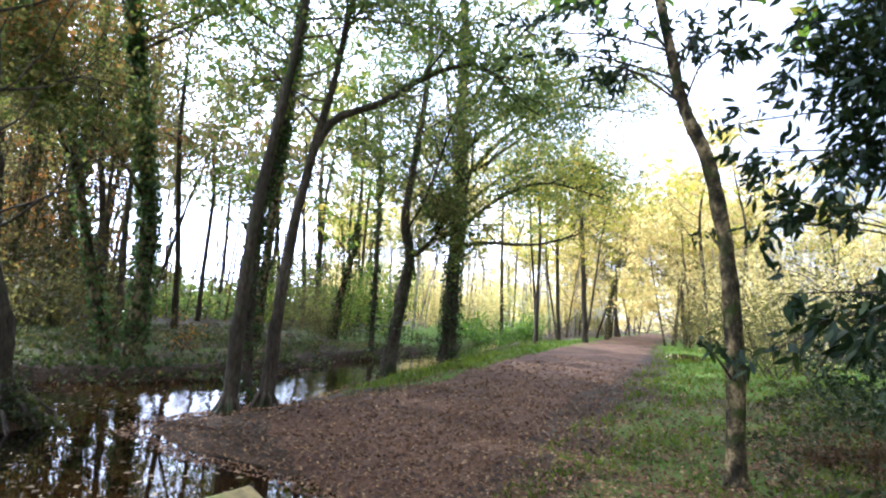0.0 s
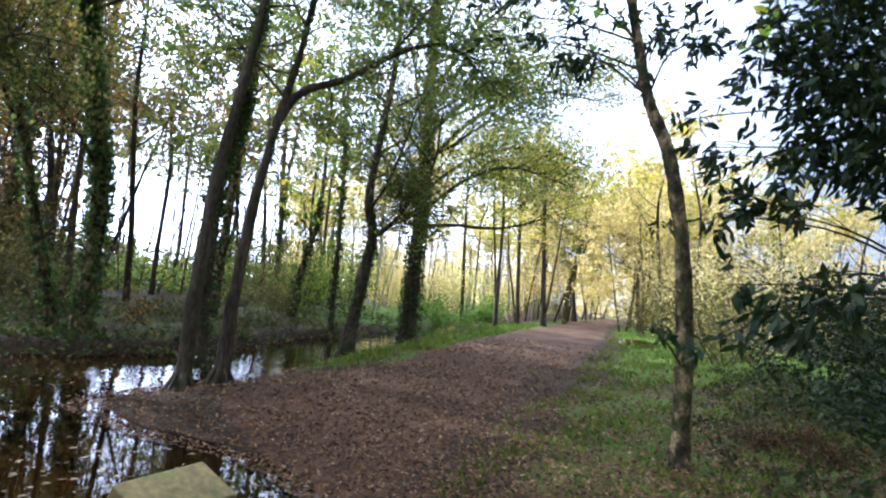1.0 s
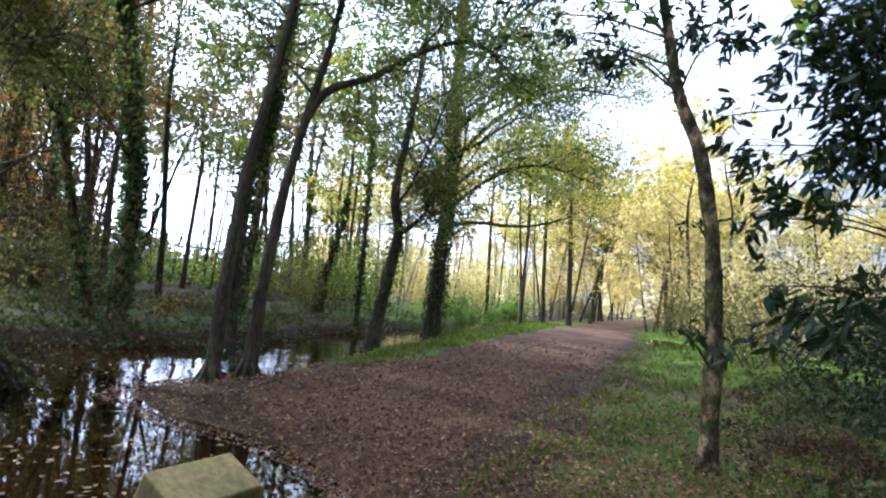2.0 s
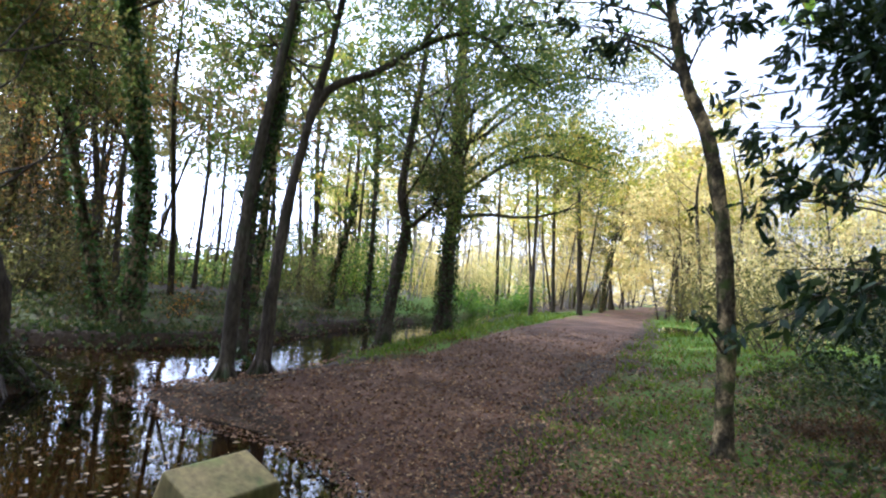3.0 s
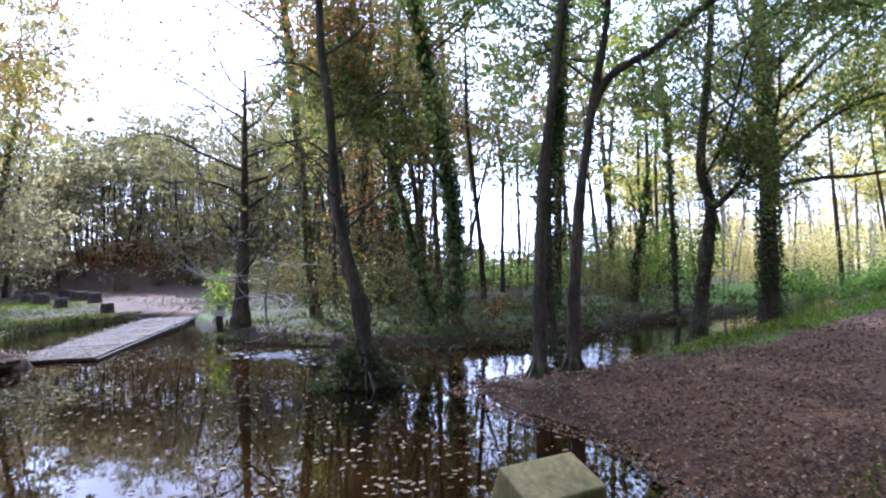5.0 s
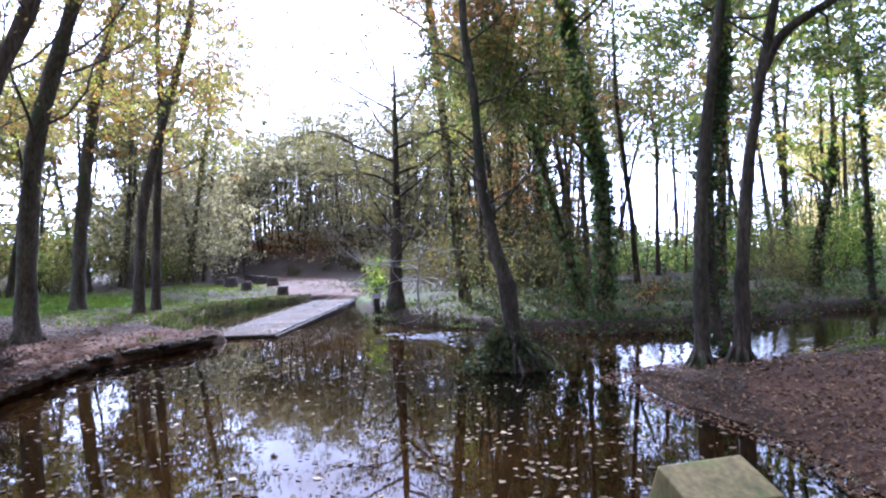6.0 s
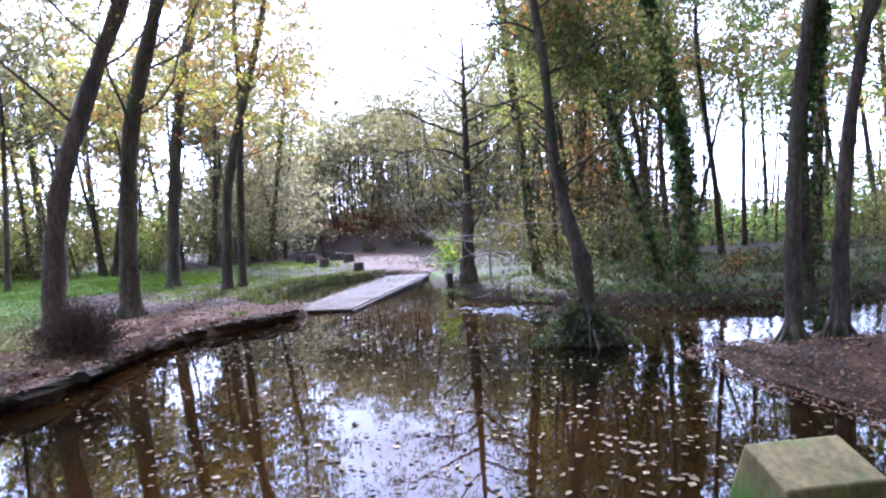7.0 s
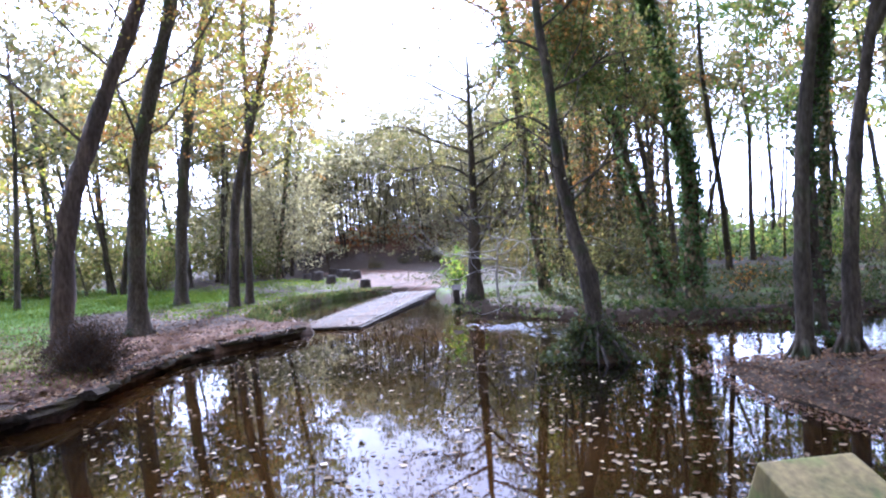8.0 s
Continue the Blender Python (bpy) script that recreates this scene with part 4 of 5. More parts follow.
thicket("thin pale stems in the golden wood", (-8, 42), (36, 85), 300, 9, TWIG_PALE, 113)


# ---- undergrowth ----
def bush(label, at, stems, tall, wide, leaf, leaves, size, bark=BARK_DARK, seed=1, r=0.018, group="", spread=0.3, category="shrub", low=0.3, corners=4):
    """Many stems from one foot, leaves round their upper parts."""
    rng = np.random.default_rng(seed)
    top = empty("shrub", at)
    tips = []
    for k in range(stems):
        st = Soup()
        a = rng.uniform(0, 2 * math.pi)
        q = side_branch((rng.normal(0, 0.12), rng.normal(0, 0.12), -0.1), (math.cos(a) * wide / tall, math.sin(a) * wide / tall, rng.uniform(0.7, 1.2)), tall * rng.uniform(0.6, 1.15), rng, 0.1, 9, 0.12)
        st.add(*tube(q, np.linspace(r, r * 0.25, 9), 4 if corners == 3 else 5))
        tips.extend(q[int(9 * low):])
        for _ in range(3):
            i = rng.integers(3, 9)
            q2 = side_branch(q[i], rng.normal(0, 1, 3) + np.array([0, 0, 0.3]), tall * 0.25, rng, 0.1, 4, 0.2)
            st.add(*tube(q2, np.linspace(r * 0.4, r * 0.12, 4), 4))
            tips.extend(q2[1:])
        st.build("stem", bark, top)
    if leaves:
        sp = Soup()
        sp.add(*leaf_cloud(tips, spread, leaves, size, rng, 0.7, corners=corners))
        sp.build("foliage", leaf, top, smooth=False)
    return tagged(top, label, category, group)


def on_land(x, y, gap=0.3):
    return float(shore_distance(x, y)) > gap


SHRUBS = []
for k, (lab, leaf, tall, wide, nl, sz) in enumerate([
        ("loose hazel shrub in yellow-green leaf", LEAF_GREEN, 3.6, 1.6, 2000, 0.11),
        ("tall shrub with golden autumn leaves", LEAF_GOLD, 4.2, 1.8, 2400, 0.10),
        ("twiggy half-bare undergrowth shrub", LEAF_DULL, 2.6, 1.6, 1300, 0.09),
        ("low bramble thicket with shade-darkened leaves", LEAF_SHADE, 1.2, 1.3, 900, 0.13)]):
    x0, y0 = [(-9, 27), (3, 44), (-12, 20), (-9.5, 15.5)][k]
    SHRUBS.append(bush(lab, (x0, y0, float(height(x0, y0))), 7, tall, wide, leaf, nl, sz, seed=150 + k, group="undergrowth", spread=0.35, corners=3))


def scatter_shrubs(n, az, dist, kinds, seed, smin=0.7, smax=1.3):
    rng = np.random.default_rng(seed)
    done = 0
    for _ in range(n * 20):
        if done >= n:
            break
        a, d = radians(rng.uniform(*az)), math.sqrt(rng.uniform(dist[0] ** 2, dist[1] ** 2))
        x, y = d * math.sin(a), d * math.cos(a)
        centre = float(np.interp(y, [4, 9, 16, 22, 40, 118], [0, 0.1, 2.7, 5.2, 11.5, 47]))
        if not on_land(x, y, 0.7) or (y > 0 and abs(x - centre) < 4.2) or (x < -14 and y < 12 and x > -44) or in_gap(x, y):
            continue
        s = rng.uniform(smin, smax)
        copy_thing(SHRUBS[int(rng.choice(kinds))], pose(x, y, float(height(x, y)), 0, 0, rng.uniform(0, 360)) @ Matrix.Diagonal((s, s, s, 1)))
        done += 1


scatter_shrubs(30, (-44, -10), (15, 40), [2, 2, 3, 2], 161, 0.6, 1.0)
scatter_shrubs(12, (-52, -38), (24, 44), [2, 2, 3], 162, 0.6, 0.9)
scatter_shrubs(16, (-70, -44), (46, 70), [2, 2, 3], 163)
scatter_shrubs(36, (-12, 16), (26, 62), [0, 1, 1, 2], 164)
scatter_shrubs(18, (14, 26), (32, 70), [1, 2, 2, 2], 165, 0.9, 1.5)
scatter_shrubs(22, (24, 44), (18, 60), [2, 2, 2, 1], 168, 0.9, 1.6)
scatter_shrubs(34, (-106, -70), (45, 66), [2, 0, 2, 2], 166, 0.9, 1.6)
for k, (x0, y0, tall) in enumerate(((1.2, 36.0, 1.9), (3.2, 37.5, 2.3), (5.0, 37.5, 1.8))):
    bush("bright green shrub in a sunny clearing", (x0, y0, float(height(x0, y0))), 8, tall, 1.6, LEAF_LIME, 1500, 0.15, seed=155 + k, spread=0.32, low=0.05)


def far_woods(name, label, az, dist, top, leaf, clumps, leaves, size, seed, low=0.0, blob=(1.3, 1.3, 1.0), gap_top=1.5):
    """Distant wood edge: uneven masses of leaves and thin stems."""
    rng = np.random.default_rng(seed)
    a, d = np.radians(rng.uniform(*az, clumps)), rng.uniform(*dist, clumps)
    x, y = d * np.sin(a), d * np.cos(a)
    z = height(x, y) + low + rng.uniform(0.5, 1, clumps) ** 1.5 * top * rng.uniform(0.15, 1.0, clumps)
    open_sky = (np.degrees(np.arctan2(x, y)) > -31.5) & (np.degrees(np.arctan2(x, y)) < -21) & (y > 0)
    z = np.where(open_sky, np.minimum(z, height(x, y) + gap_top * rng.uniform(0.2, 1, clumps)), z)
    open_beam = ~in_beam(x, y, z)
    x, y, z = x[open_beam], y[open_beam], z[open_beam]
    sp = Soup()
    sp.add(*leaf_cloud(np.stack([x, y, z], 1), blob, leaves, size, rng, 0.75, corners=3, sprig=10))
    ob = sp.build(name, leaf, smooth=False)
    return tagged(ob, label, "woods", kind="stuff")


far_woods("far_woods", "distant mixed wood in dull green leaf", (-112, -8), (70, 130), 11, LEAF_DULL, 1200, 80000, 0.40, 171)
far_woods("lawn_edge_woods", "leafy wood edge beyond the lawn", (-114, -70), (52, 76), 10, LEAF_DULL, 620, 42000, 0.38, 175)
# hill wood, scrub and copse share the haze-lightened leaf colour
far_woods("hill_woods", "leafy wood covering the low hill", (-74, -36), (58, 84), 14, LEAF_GREY_HAZED, 620, 70000, 0.30, 174, 0.8)
far_woods("hill_scrub", "grey twiggy scrub on the shaded slope, paled for haze", (-57, -34), (54, 80), 4.5, LEAF_GREY_HAZED, 420, 24000, 0.26, 176, 0.0)
far_woods("hill_bracken", "patch of russet bracken on the slope", (-63.5, -56), (64, 72), 0.8, LEAF_BRACKEN, 90, 5000, 0.3, 177, 0.0, (0.9, 0.9, 0.25))
far_woods("shaded_copse", "dense grey-green copse in the shade beside the lawn, paled for haze", (-76, -65), (44, 58), 13, LEAF_GREY_HAZED, 220, 13000, 0.27, 178, 0.8)
# first two: leaf colour darkened for the shade inside the wood
far_woods("river_woods", "brown-green leaves of the crowded wood over the river, darkened for shade", (-41, -31), (19, 40), 10, LEAF_SHADE, 200, 10000, 0.14, 179, 0.3, (0.8, 0.8, 0.7))
far_woods("river_woods", "dull green undergrowth of the wood over the river, darkened for shade", (-46, -40), (24, 44), 3.0, LEAF_SHADE, 120, 6000, 0.16, 188, 0.2, (0.8, 0.8, 0.5))
far_woods("river_woods", "russet leaves of the crowded wood over the river", (-40, -32), (22, 42), 12, LEAF_ORANGE, 140, 6500, 0.14, 180, 1.5, (0.8, 0.8, 0.6))
far_woods("river_woods", "thin high leaves in the opening of the wood", (-33, -19), (24, 46), 9, LEAF_DULL, 200, 15000, 0.15, 189, 6.5, (0.9, 0.9, 0.7), 99.0)
far_woods("river_woods", "high yellow-green leaves over the river", (-26, -10), (20, 38), 9, LEAF_GREEN, 110, 7000, 0.15, 190, 5.0, (0.9, 0.9, 0.6), 99.0)
far_woods("green_hedge", "green hedge seen through the opening in the wood", (-34, -8), (34, 46), 2.6, LEAF_DEEP, 240, 16000, 0.22, 187, 0.0, (0.9, 0.9, 0.4), 2.6)
far_woods("far_woods", "distant wood in golden autumn leaf", (-14, 46), (72, 135), 12, LEAF_GOLD, 1300, 115000, 0.33, 172)
far_woods("far_woods", "wood closing the view behind", (46, 250), (45, 90), 13, LEAF_GREEN, 500, 9000, 0.9, 173)


# ---- grass, leaves, bank plants ----
def blades(name, label, x, y, tall, leaf, seed, z_off=0.0, broad=1.0):
    rng = np.random.default_rng(seed)
    n = len(x)
    z = height(x, y) + z_off
    a = rng.uniform(0, 2 * math.pi, n)
    h = tall * rng.uniform(0.4, 1.2, n)
    bend = rng.normal(0, 0.45, (n, 2)) * h[:, None]
    wd = h * rng.uniform(0.025, 0.06, n) * broad
    dx, dy = np.cos(a) * wd, np.sin(a) * wd
    p0 = np.stack([x - dx, y - dy, z - 0.02], 1)
    p1 = np.stack([x + dx, y + dy, z - 0.02], 1)
    p2 = np.stack([x + dx * 0.7 + bend[:, 0] * 0.45, y + dy * 0.7 + bend[:, 1] * 0.45, z + h * 0.6], 1)
    p3 = np.stack([x + bend[:, 0], y + bend[:, 1], z + h], 1)
    v = np.stack([p0, p1, p2, p3], 1).reshape(-1, 3)
    ob = mesh_object(name, v, np.arange(n * 4).reshape(-1, 4), leaf, smooth=False)
    return tagged(ob, label, "grass", kind="stuff")


def flat_leaves(x, y, z, size, rng, tilt=0.25):
    n = len(x)
    a = rng.uniform(0, 2 * math.pi, n)
    L = size * rng.uniform(0.55, 1.35, n)
    W = L * rng.uniform(0.5, 0.85, n)
    t1, t2 = rng.normal(0, tilt, n), rng.normal(0, tilt, n)
    u = np.stack([np.cos(a), np.sin(a), t1], 1) * L[:, None] * 0.5
    s = np.stack([-np.sin(a), np.cos(a), t2], 1) * W[:, None] * 0.5
    p = np.stack([x, y, z], 1)
    lift = np.zeros((n, 3))
    lift[:, 2] = L * rng.uniform(-0.02, 0.16, n)
    v = np.stack([p - u, p - u * 0.1 + s + lift, p + u + lift * 0.4, p - u * 0.1 - s + lift], 1).reshape(-1, 3)
    return v, np.arange(n * 4).reshape(-1, 4)


def near_density(n, az, dist, seed, power=1.0):
    """Points thinning with distance."""
    rng = np.random.default_rng(seed)
    a = np.radians(rng.uniform(*az, n))
    d = dist[0] * (dist[1] / dist[0]) ** rng.uniform(0, 1, n) ** power
    return d * np.sin(a), d * np.cos(a), rng


def side_of_path(x, y):
    centre = np.interp(y, [4, 9, 16, 22, 40, 118], [0, 0.1, 2.7, 5.2, 11.5, 47])
    half = np.interp(y, [4, 9, 16, 22, 40, 118], [0.6, 2.4, 2.35, 2.6, 2.2, 2.0])
    return (x - centre), half


def build_litter():
    x, y, rng = near_density(135000, (-36, 48), (3.0, 24), 181)
    side, half = side_of_path(x, y)
    on_path = np.abs(side) < half + 0.2
    keep = (shore_distance(x, y) > -0.15) & (rng.uniform(size=len(x)) < np.where(on_path | ((x < -0.5) & (y < 10.5)), np.clip(1.15 - y * 0.03, 0.25, 1.0), np.where(side > 0, np.clip(1.0 - (y - 4) * 0.05, 0.1, 1.0), 0.3)))
    x, y = x[keep], y[keep]
    z = np.maximum(height(x, y), WATER_Z) + np.where(on_path[keep] | (shore_distance(x, y) > 0.15), 0.05, 0.014)
    v, f = flat_leaves(x, y, z, np.clip(0.026 + 0.0024 * np.hypot(x, y), 0.034, 0.066), rng, 0.35)
    tagged(mesh_object("fallen_leaves", v, f, LITTER, smooth=False), "brown fallen leaves lying on the path and verge", "leaves", kind="stuff")
    rng = np.random.default_rng(184)
    x, y = rng.uniform(-2, 9, 24000), rng.uniform(-9, 3.6, 24000)
    keep = (shore_distance(x, y) > 0.0)
    x, y = x[keep], y[keep]
    v, f = flat_leaves(x, y, height(x, y) + 0.02, 0.05, rng, 0.3)
    tagged(mesh_object("fallen_leaves", v, f, LITTER, smooth=False), "brown fallen leaves round the standing place", "leaves", kind="stuff")
    x, y, rng = near_density(26000, (-100, -66), (8.5, 30), 182)
    keep = (shore_distance(x, y) > -0.12) & (x > -27) & (rng.uniform(size=len(x)) < step(-26, -20, x) + 0.05)
    x, y = x[keep], y[keep]
    v, f = flat_leaves(x, y, np.maximum(height(x, y), -0.045) + 0.02, 0.07, rng, 0.3)
    tagged(mesh_object("fallen_leaves", v, f, LITTER, smooth=False), "brown fallen leaves on the bank under the trees", "leaves", kind="stuff")


def build_bridge_leaves():
    rng = np.random.default_rng(185)
    u, s = rng.uniform(0, 1, 4200) ** 1.9 * 11.2, rng.uniform(-0.95, 0.95, 4200)
    d = np.array([-0.709, 0.705])
    x, y = -14.3 + d[0] * u - d[1] * s, 6.6 + d[1] * u + d[0] * s
    v, f = flat_leaves(x, y, -0.205 + 0.009 * u, 0.055, rng, 0.15)
    tagged(mesh_object("fallen_leaves", v, f, LITTER, smooth=False), "brown fallen leaves lying on the footbridge", "leaves", kind="stuff")


def build_floating():
    rng = np.random.default_rng(183)
    x, y = rng.uniform(-14.5, -0.9, 15000), rng.uniform(0.5, 11.5, 15000)
    thick = 0.5 + 0.5 * np.sin(x * 0.9 + 1.0) * np.cos(y * 0.8)
    keep = (shore_distance(x, y) < -0.1) & (rng.uniform(size=len(x)) < 0.05 + 0.34 * thick ** 1.5) & (np.hypot((x + 6.15) * 0.85, y - 7.75) > 1.2)
    x, y = x[keep], y[keep]
    v, f = flat_leaves(x, y, np.full(len(x), WATER_Z + 0.012), 0.072, rng, 0.05)
    tagged(mesh_object("floating_leaves", v, f, FLOATING, smooth=False), "pale fallen leaves floating on the pond", "leaves", kind="stuff")


def build_grass():
    x, y, rng = near_density(125000, (-30, 48), (3.2, 40), 191)
    side, half = side_of_path(x, y)
    d = shore_distance(x, y)
    right = (side > half - 0.1 - 0.5 * step(11, 8, y)) * (0.55 + 0.3 * step(10, 15, y)) * (0.12 + 0.88 * (wobble(x, y, 2.1) + 0.5 * wobble(x, y, 5.3, 1) > 0.15))
    left = (side < -half + 0.15) * step(10.5, 14, y) * 0.8 * step(0.2, 1.0, d)
    keep = (d > 0.12) & (over_river(x, y) < 0.4) & (rng.uniform(size=len(x)) < np.maximum(right, left))
    x, y = x[keep], y[keep]
    blades("grass", "short green grass along the path", x, y, np.clip(0.055 + 0.006 * y, 0.055, 0.2), GRASS, 192, broad=2.4)
    x, y, rng = near_density(60000, (-100, -70), (10, 60), 193)
    keep = (shore_distance(x, y) > 0.3) & (rng.uniform(size=len(x)) < np.where(y < 0.9, 0.35, 0) + step(-24, -29, x) * step(11, 8, y))
    x, y = x[keep], y[keep]
    blades("grass", "mown green lawn beyond the trees", x, y, np.clip(0.004 * np.hypot(x, y) + 0.03, 0.05, 0.18), GRASS, 194)


def build_clearing_cover():
    """Grass left of the footbridge and leaves over the bare clearing."""
    rng = np.random.default_rng(199)
    x, y = rng.uniform(-40, -15, 42000), rng.uniform(3.5, 17, 42000)
    d = shore_distance(x, y)
    low_edge = np.interp(x, [-50, -41, -33, -27, -22.9], [23, 20.5, 16.6, 14.6, 13.6])
    keep = (d > 0.15) & (y < low_edge + 0.3) & (x - y * 0.9 < -22.5) & (x < -18.5) & (rng.uniform(size=len(x)) < 0.6 + 0.4 * wobble(x, y, 0.8, 2))
    blades("grass", "rough grass round the log stools", x[keep], y[keep], 0.09, GRASS, 200, broad=5.0)
    x, y = rng.uniform(-25.5, -13, 60000), rng.uniform(4, 15.5, 60000)
    d = shore_distance(x, y)
    side = (x + 14.3) * 0.705 + (y - 6.6) * 0.709
    keep = (d > 0.02) & (d < 0.9) & (side < -1.2)
    blades("bank_grass", "rank grass along the inlet beside the footbridge", x[keep], y[keep], 0.14, SEDGE, 201, broad=4.0)
    x, y = rng.uniform(-46, -21, 5500), rng.uniform(12, 27, 5500)
    mid = np.interp(x, [-49, -40, -32, -26, -22], [25.5, 23, 19.3, 16.6, 14.6])
    keep = (np.abs(y - mid) < 3.2) & (shore_distance(x, y) > 0.2)
    x, y = x[keep], y[keep]
    v, f = flat_leaves(x, y, height(x, y) + 0.06, 0.09, rng, 0.25)
    tagged(mesh_object("fallen_leaves", v, f, LITTER, smooth=False), "brown fallen leaves on the bare clearing", "leaves", kind="stuff")


build_clearing_cover()


def build_bank_plants():
    x, y, rng = near_density(80000, (-62, 8), (9.5, 36), 195)
    d = shore_distance(x, y)
    far = (over_river(x, y) > 0.3) | ((x < -8) & (y > 10.5))
    keep = far & (d > 0.1) & (d < 9) & (rng.uniform(size=len(x)) < np.clip(0.9 - d * 0.08, 0.25, 1) * np.clip(0.55 + 0.6 * wobble(x, y, 0.7, 5), 0.12, 1)) & ~((x < -15.4) & (y < 16.5))
    x, y, d = x[keep], y[keep], d[keep]
    n = len(x)
    lumps = 0.5 + 0.5 * wobble(x, y, 0.9, 1)
    z = height(x, y) + rng.uniform(0, 1, n) ** 1.6 * (0.08 + 0.62 * np.clip(lumps, 0, 1) ** 1.5) * np.clip(0.3 + d * 0.28, 0.3, 1.1) * np.where((np.degrees(np.arctan2(x, y)) > -32) & (np.degrees(np.arctan2(x, y)) < -20), 0.5, 1)
    v, f = leaf_cloud(np.stack([x, y, z], 1), 0.0, n, 0.12, np.random.default_rng(196), 0.6)
    cx, cy = v.reshape(-1, 4, 3)[:, :, 0].mean(1), v.reshape(-1, 4, 3)[:, :, 1].mean(1)
    green = wobble(cx, cy, 0.55, 7) + 0.5 * wobble(cx, cy, 1.6, 3) > 0.15
    for pick, leaf, lab in ((green, IVY, "dark green brambles on the far bank"), (~green, SEDGE, "tangled grey-green bank plants above the water")):
        w4 = v.reshape(-1, 4, 3)[pick].reshape(-1, 3)
        tagged(mesh_object("bank_plants", w4, np.arange(len(w4)).reshape(-1, 4), leaf, smooth=False), lab, "undergrowth", kind="stuff")
    m = (rng.uniform(size=n) < 0.6) & (d > 0.5)
    blades("bank_grass", "rough grass and stalks on the far bank", x[m], y[m], 0.22, SEDGE, 197)


def build_edge_growth():
    """Plants hanging over the lip of the far bank."""
    rng = np.random.default_rng(198)
    x, y = rng.uniform(-19, 3, 150000), rng.uniform(10.5, 32, 150000)
    d = shore_distance(x, y)
    far = (over_river(x, y) > 0.3) | ((x < -8) & (y > 10.5))
    keep = far & (d > -0.12) & (d < 0.75) & ~((x < -15.6) & (y < 16)) & (rng.uniform(size=len(x)) < 0.16 + 0.34 * wobble(x, y, 1.7, 3))
    x, y, d = x[keep], y[keep], d[keep]
    n = len(x)
    z = np.maximum(height(x, y), WATER_Z + 0.05) + rng.uniform(0, 1, n) ** 1.5 * 0.17
    v, f = leaf_cloud(np.stack([x, y, z], 1), 0.03, n, 0.11, rng, 0.6)
    tagged(mesh_object("bank_plants", v, f, SEDGE, smooth=False), "grey-green plants hanging over the bank's lip", "undergrowth", kind="stuff")


build_edge_growth()
build_litter()
build_bridge_leaves()
build_floating()
build_grass()
build_bank_plants()


# ---- things by the water ----
def box_bm(sx, sy, sz, bevel=0.01):
    bm = bmesh.new()
    bmesh.ops.create_cube(bm, size=1)
    bmesh.ops.scale(bm, vec=(sx, sy, sz), verts=bm.verts)
    if bevel:
        bmesh.ops.bevel(bm, geom=bm.edges[:], offset=bevel, segments=2, affect="EDGES", profile=0.5)
    return bm


def build_post():
    """Weathered post with a lopsided pitched top: a broad near slope and a steep far one."""
    top = empty("wooden_post", (-0.462, 1.262, -0.1))
    prof = [(-0.115, -0.02), (-0.115, 1.12), (-0.055, 1.25), (0.068, 1.203), (0.068, -0.02)]
    half = 0.108
    bm = bmesh.new()
    ring = [[bm.verts.new((px, s * half, pz)) for px, pz in prof] for s in (-1, 1)]
    bm.faces.new(ring[0])
    bm.faces.new(ring[1][::-1])
    for i in range(5):
        j = (i + 1) % 5
        bm.faces.new((ring[0][j], ring[0][i], ring[1][i], ring[1][j]))
    bmesh.ops.recalc_face_normals(bm, faces=bm.faces)
    bmesh.ops.bevel(bm, geom=bm.edges[:], offset=0.005, segments=2, affect="EDGES", profile=0.5)
    part("shaft", bm, WOOD_POST, top)
    top.rotation_euler = (0, 0, math.atan2(0.175, 0.105) - math.pi / 2)
    return tagged(top, "mossy green wooden post with a sloping top at the pond edge", "post")


def build_bridge():
    a, b = np.array([-14.3, 6.6]), np.array([-22.25, 15.0])
    d = (b - a) / np.linalg.norm(b - a)
    L = float(np.linalg.norm(b - a))
    ang = math.degrees(math.atan2(d[1], d[0]))
    top = empty("footbridge", (a[0], a[1], -0.262))
    top.rotation_euler = (0, -0.009, radians(ang))
    for s in (-0.98, 0.98):
        bm = box_bm(L, 0.1, 0.14, 0.012)
        bmesh.ops.translate(bm, vec=(L / 2, s, -0.05), verts=bm.verts)
        part("side_beam", bm, STUMP, top)
    for u in (0.2, 0.5, 0.8):
        for s in (-0.8, 0.8):
            bm = box_bm(0.25, 0.25, 0.9, 0.02)
            bmesh.ops.translate(bm, vec=(L * u, s, -0.56), verts=bm.verts)
            part("pier", bm, STONE, top)
    rng = np.random.default_rng(5)
    bm = box_bm(0.196, 1.84, 0.06, 0.008)
    first = part("plank", bm, PLANK, top)
    n = int(L / 0.21)
    for k in range(n):
        ob = first if k == 0 else new("plank", first.data)
        ob.parent = top
        ob.location = (0.1 + k * L / n, rng.normal(0, 0.012), 0.02 + rng.normal(0, 0.004))
        ob.rotation_euler = (rng.normal(0, 0.006), rng.normal(0, 0.01), rng.normal(0, 0.008))
    return tagged(top, "low grey plank footbridge lying just above the pond", "bridge")


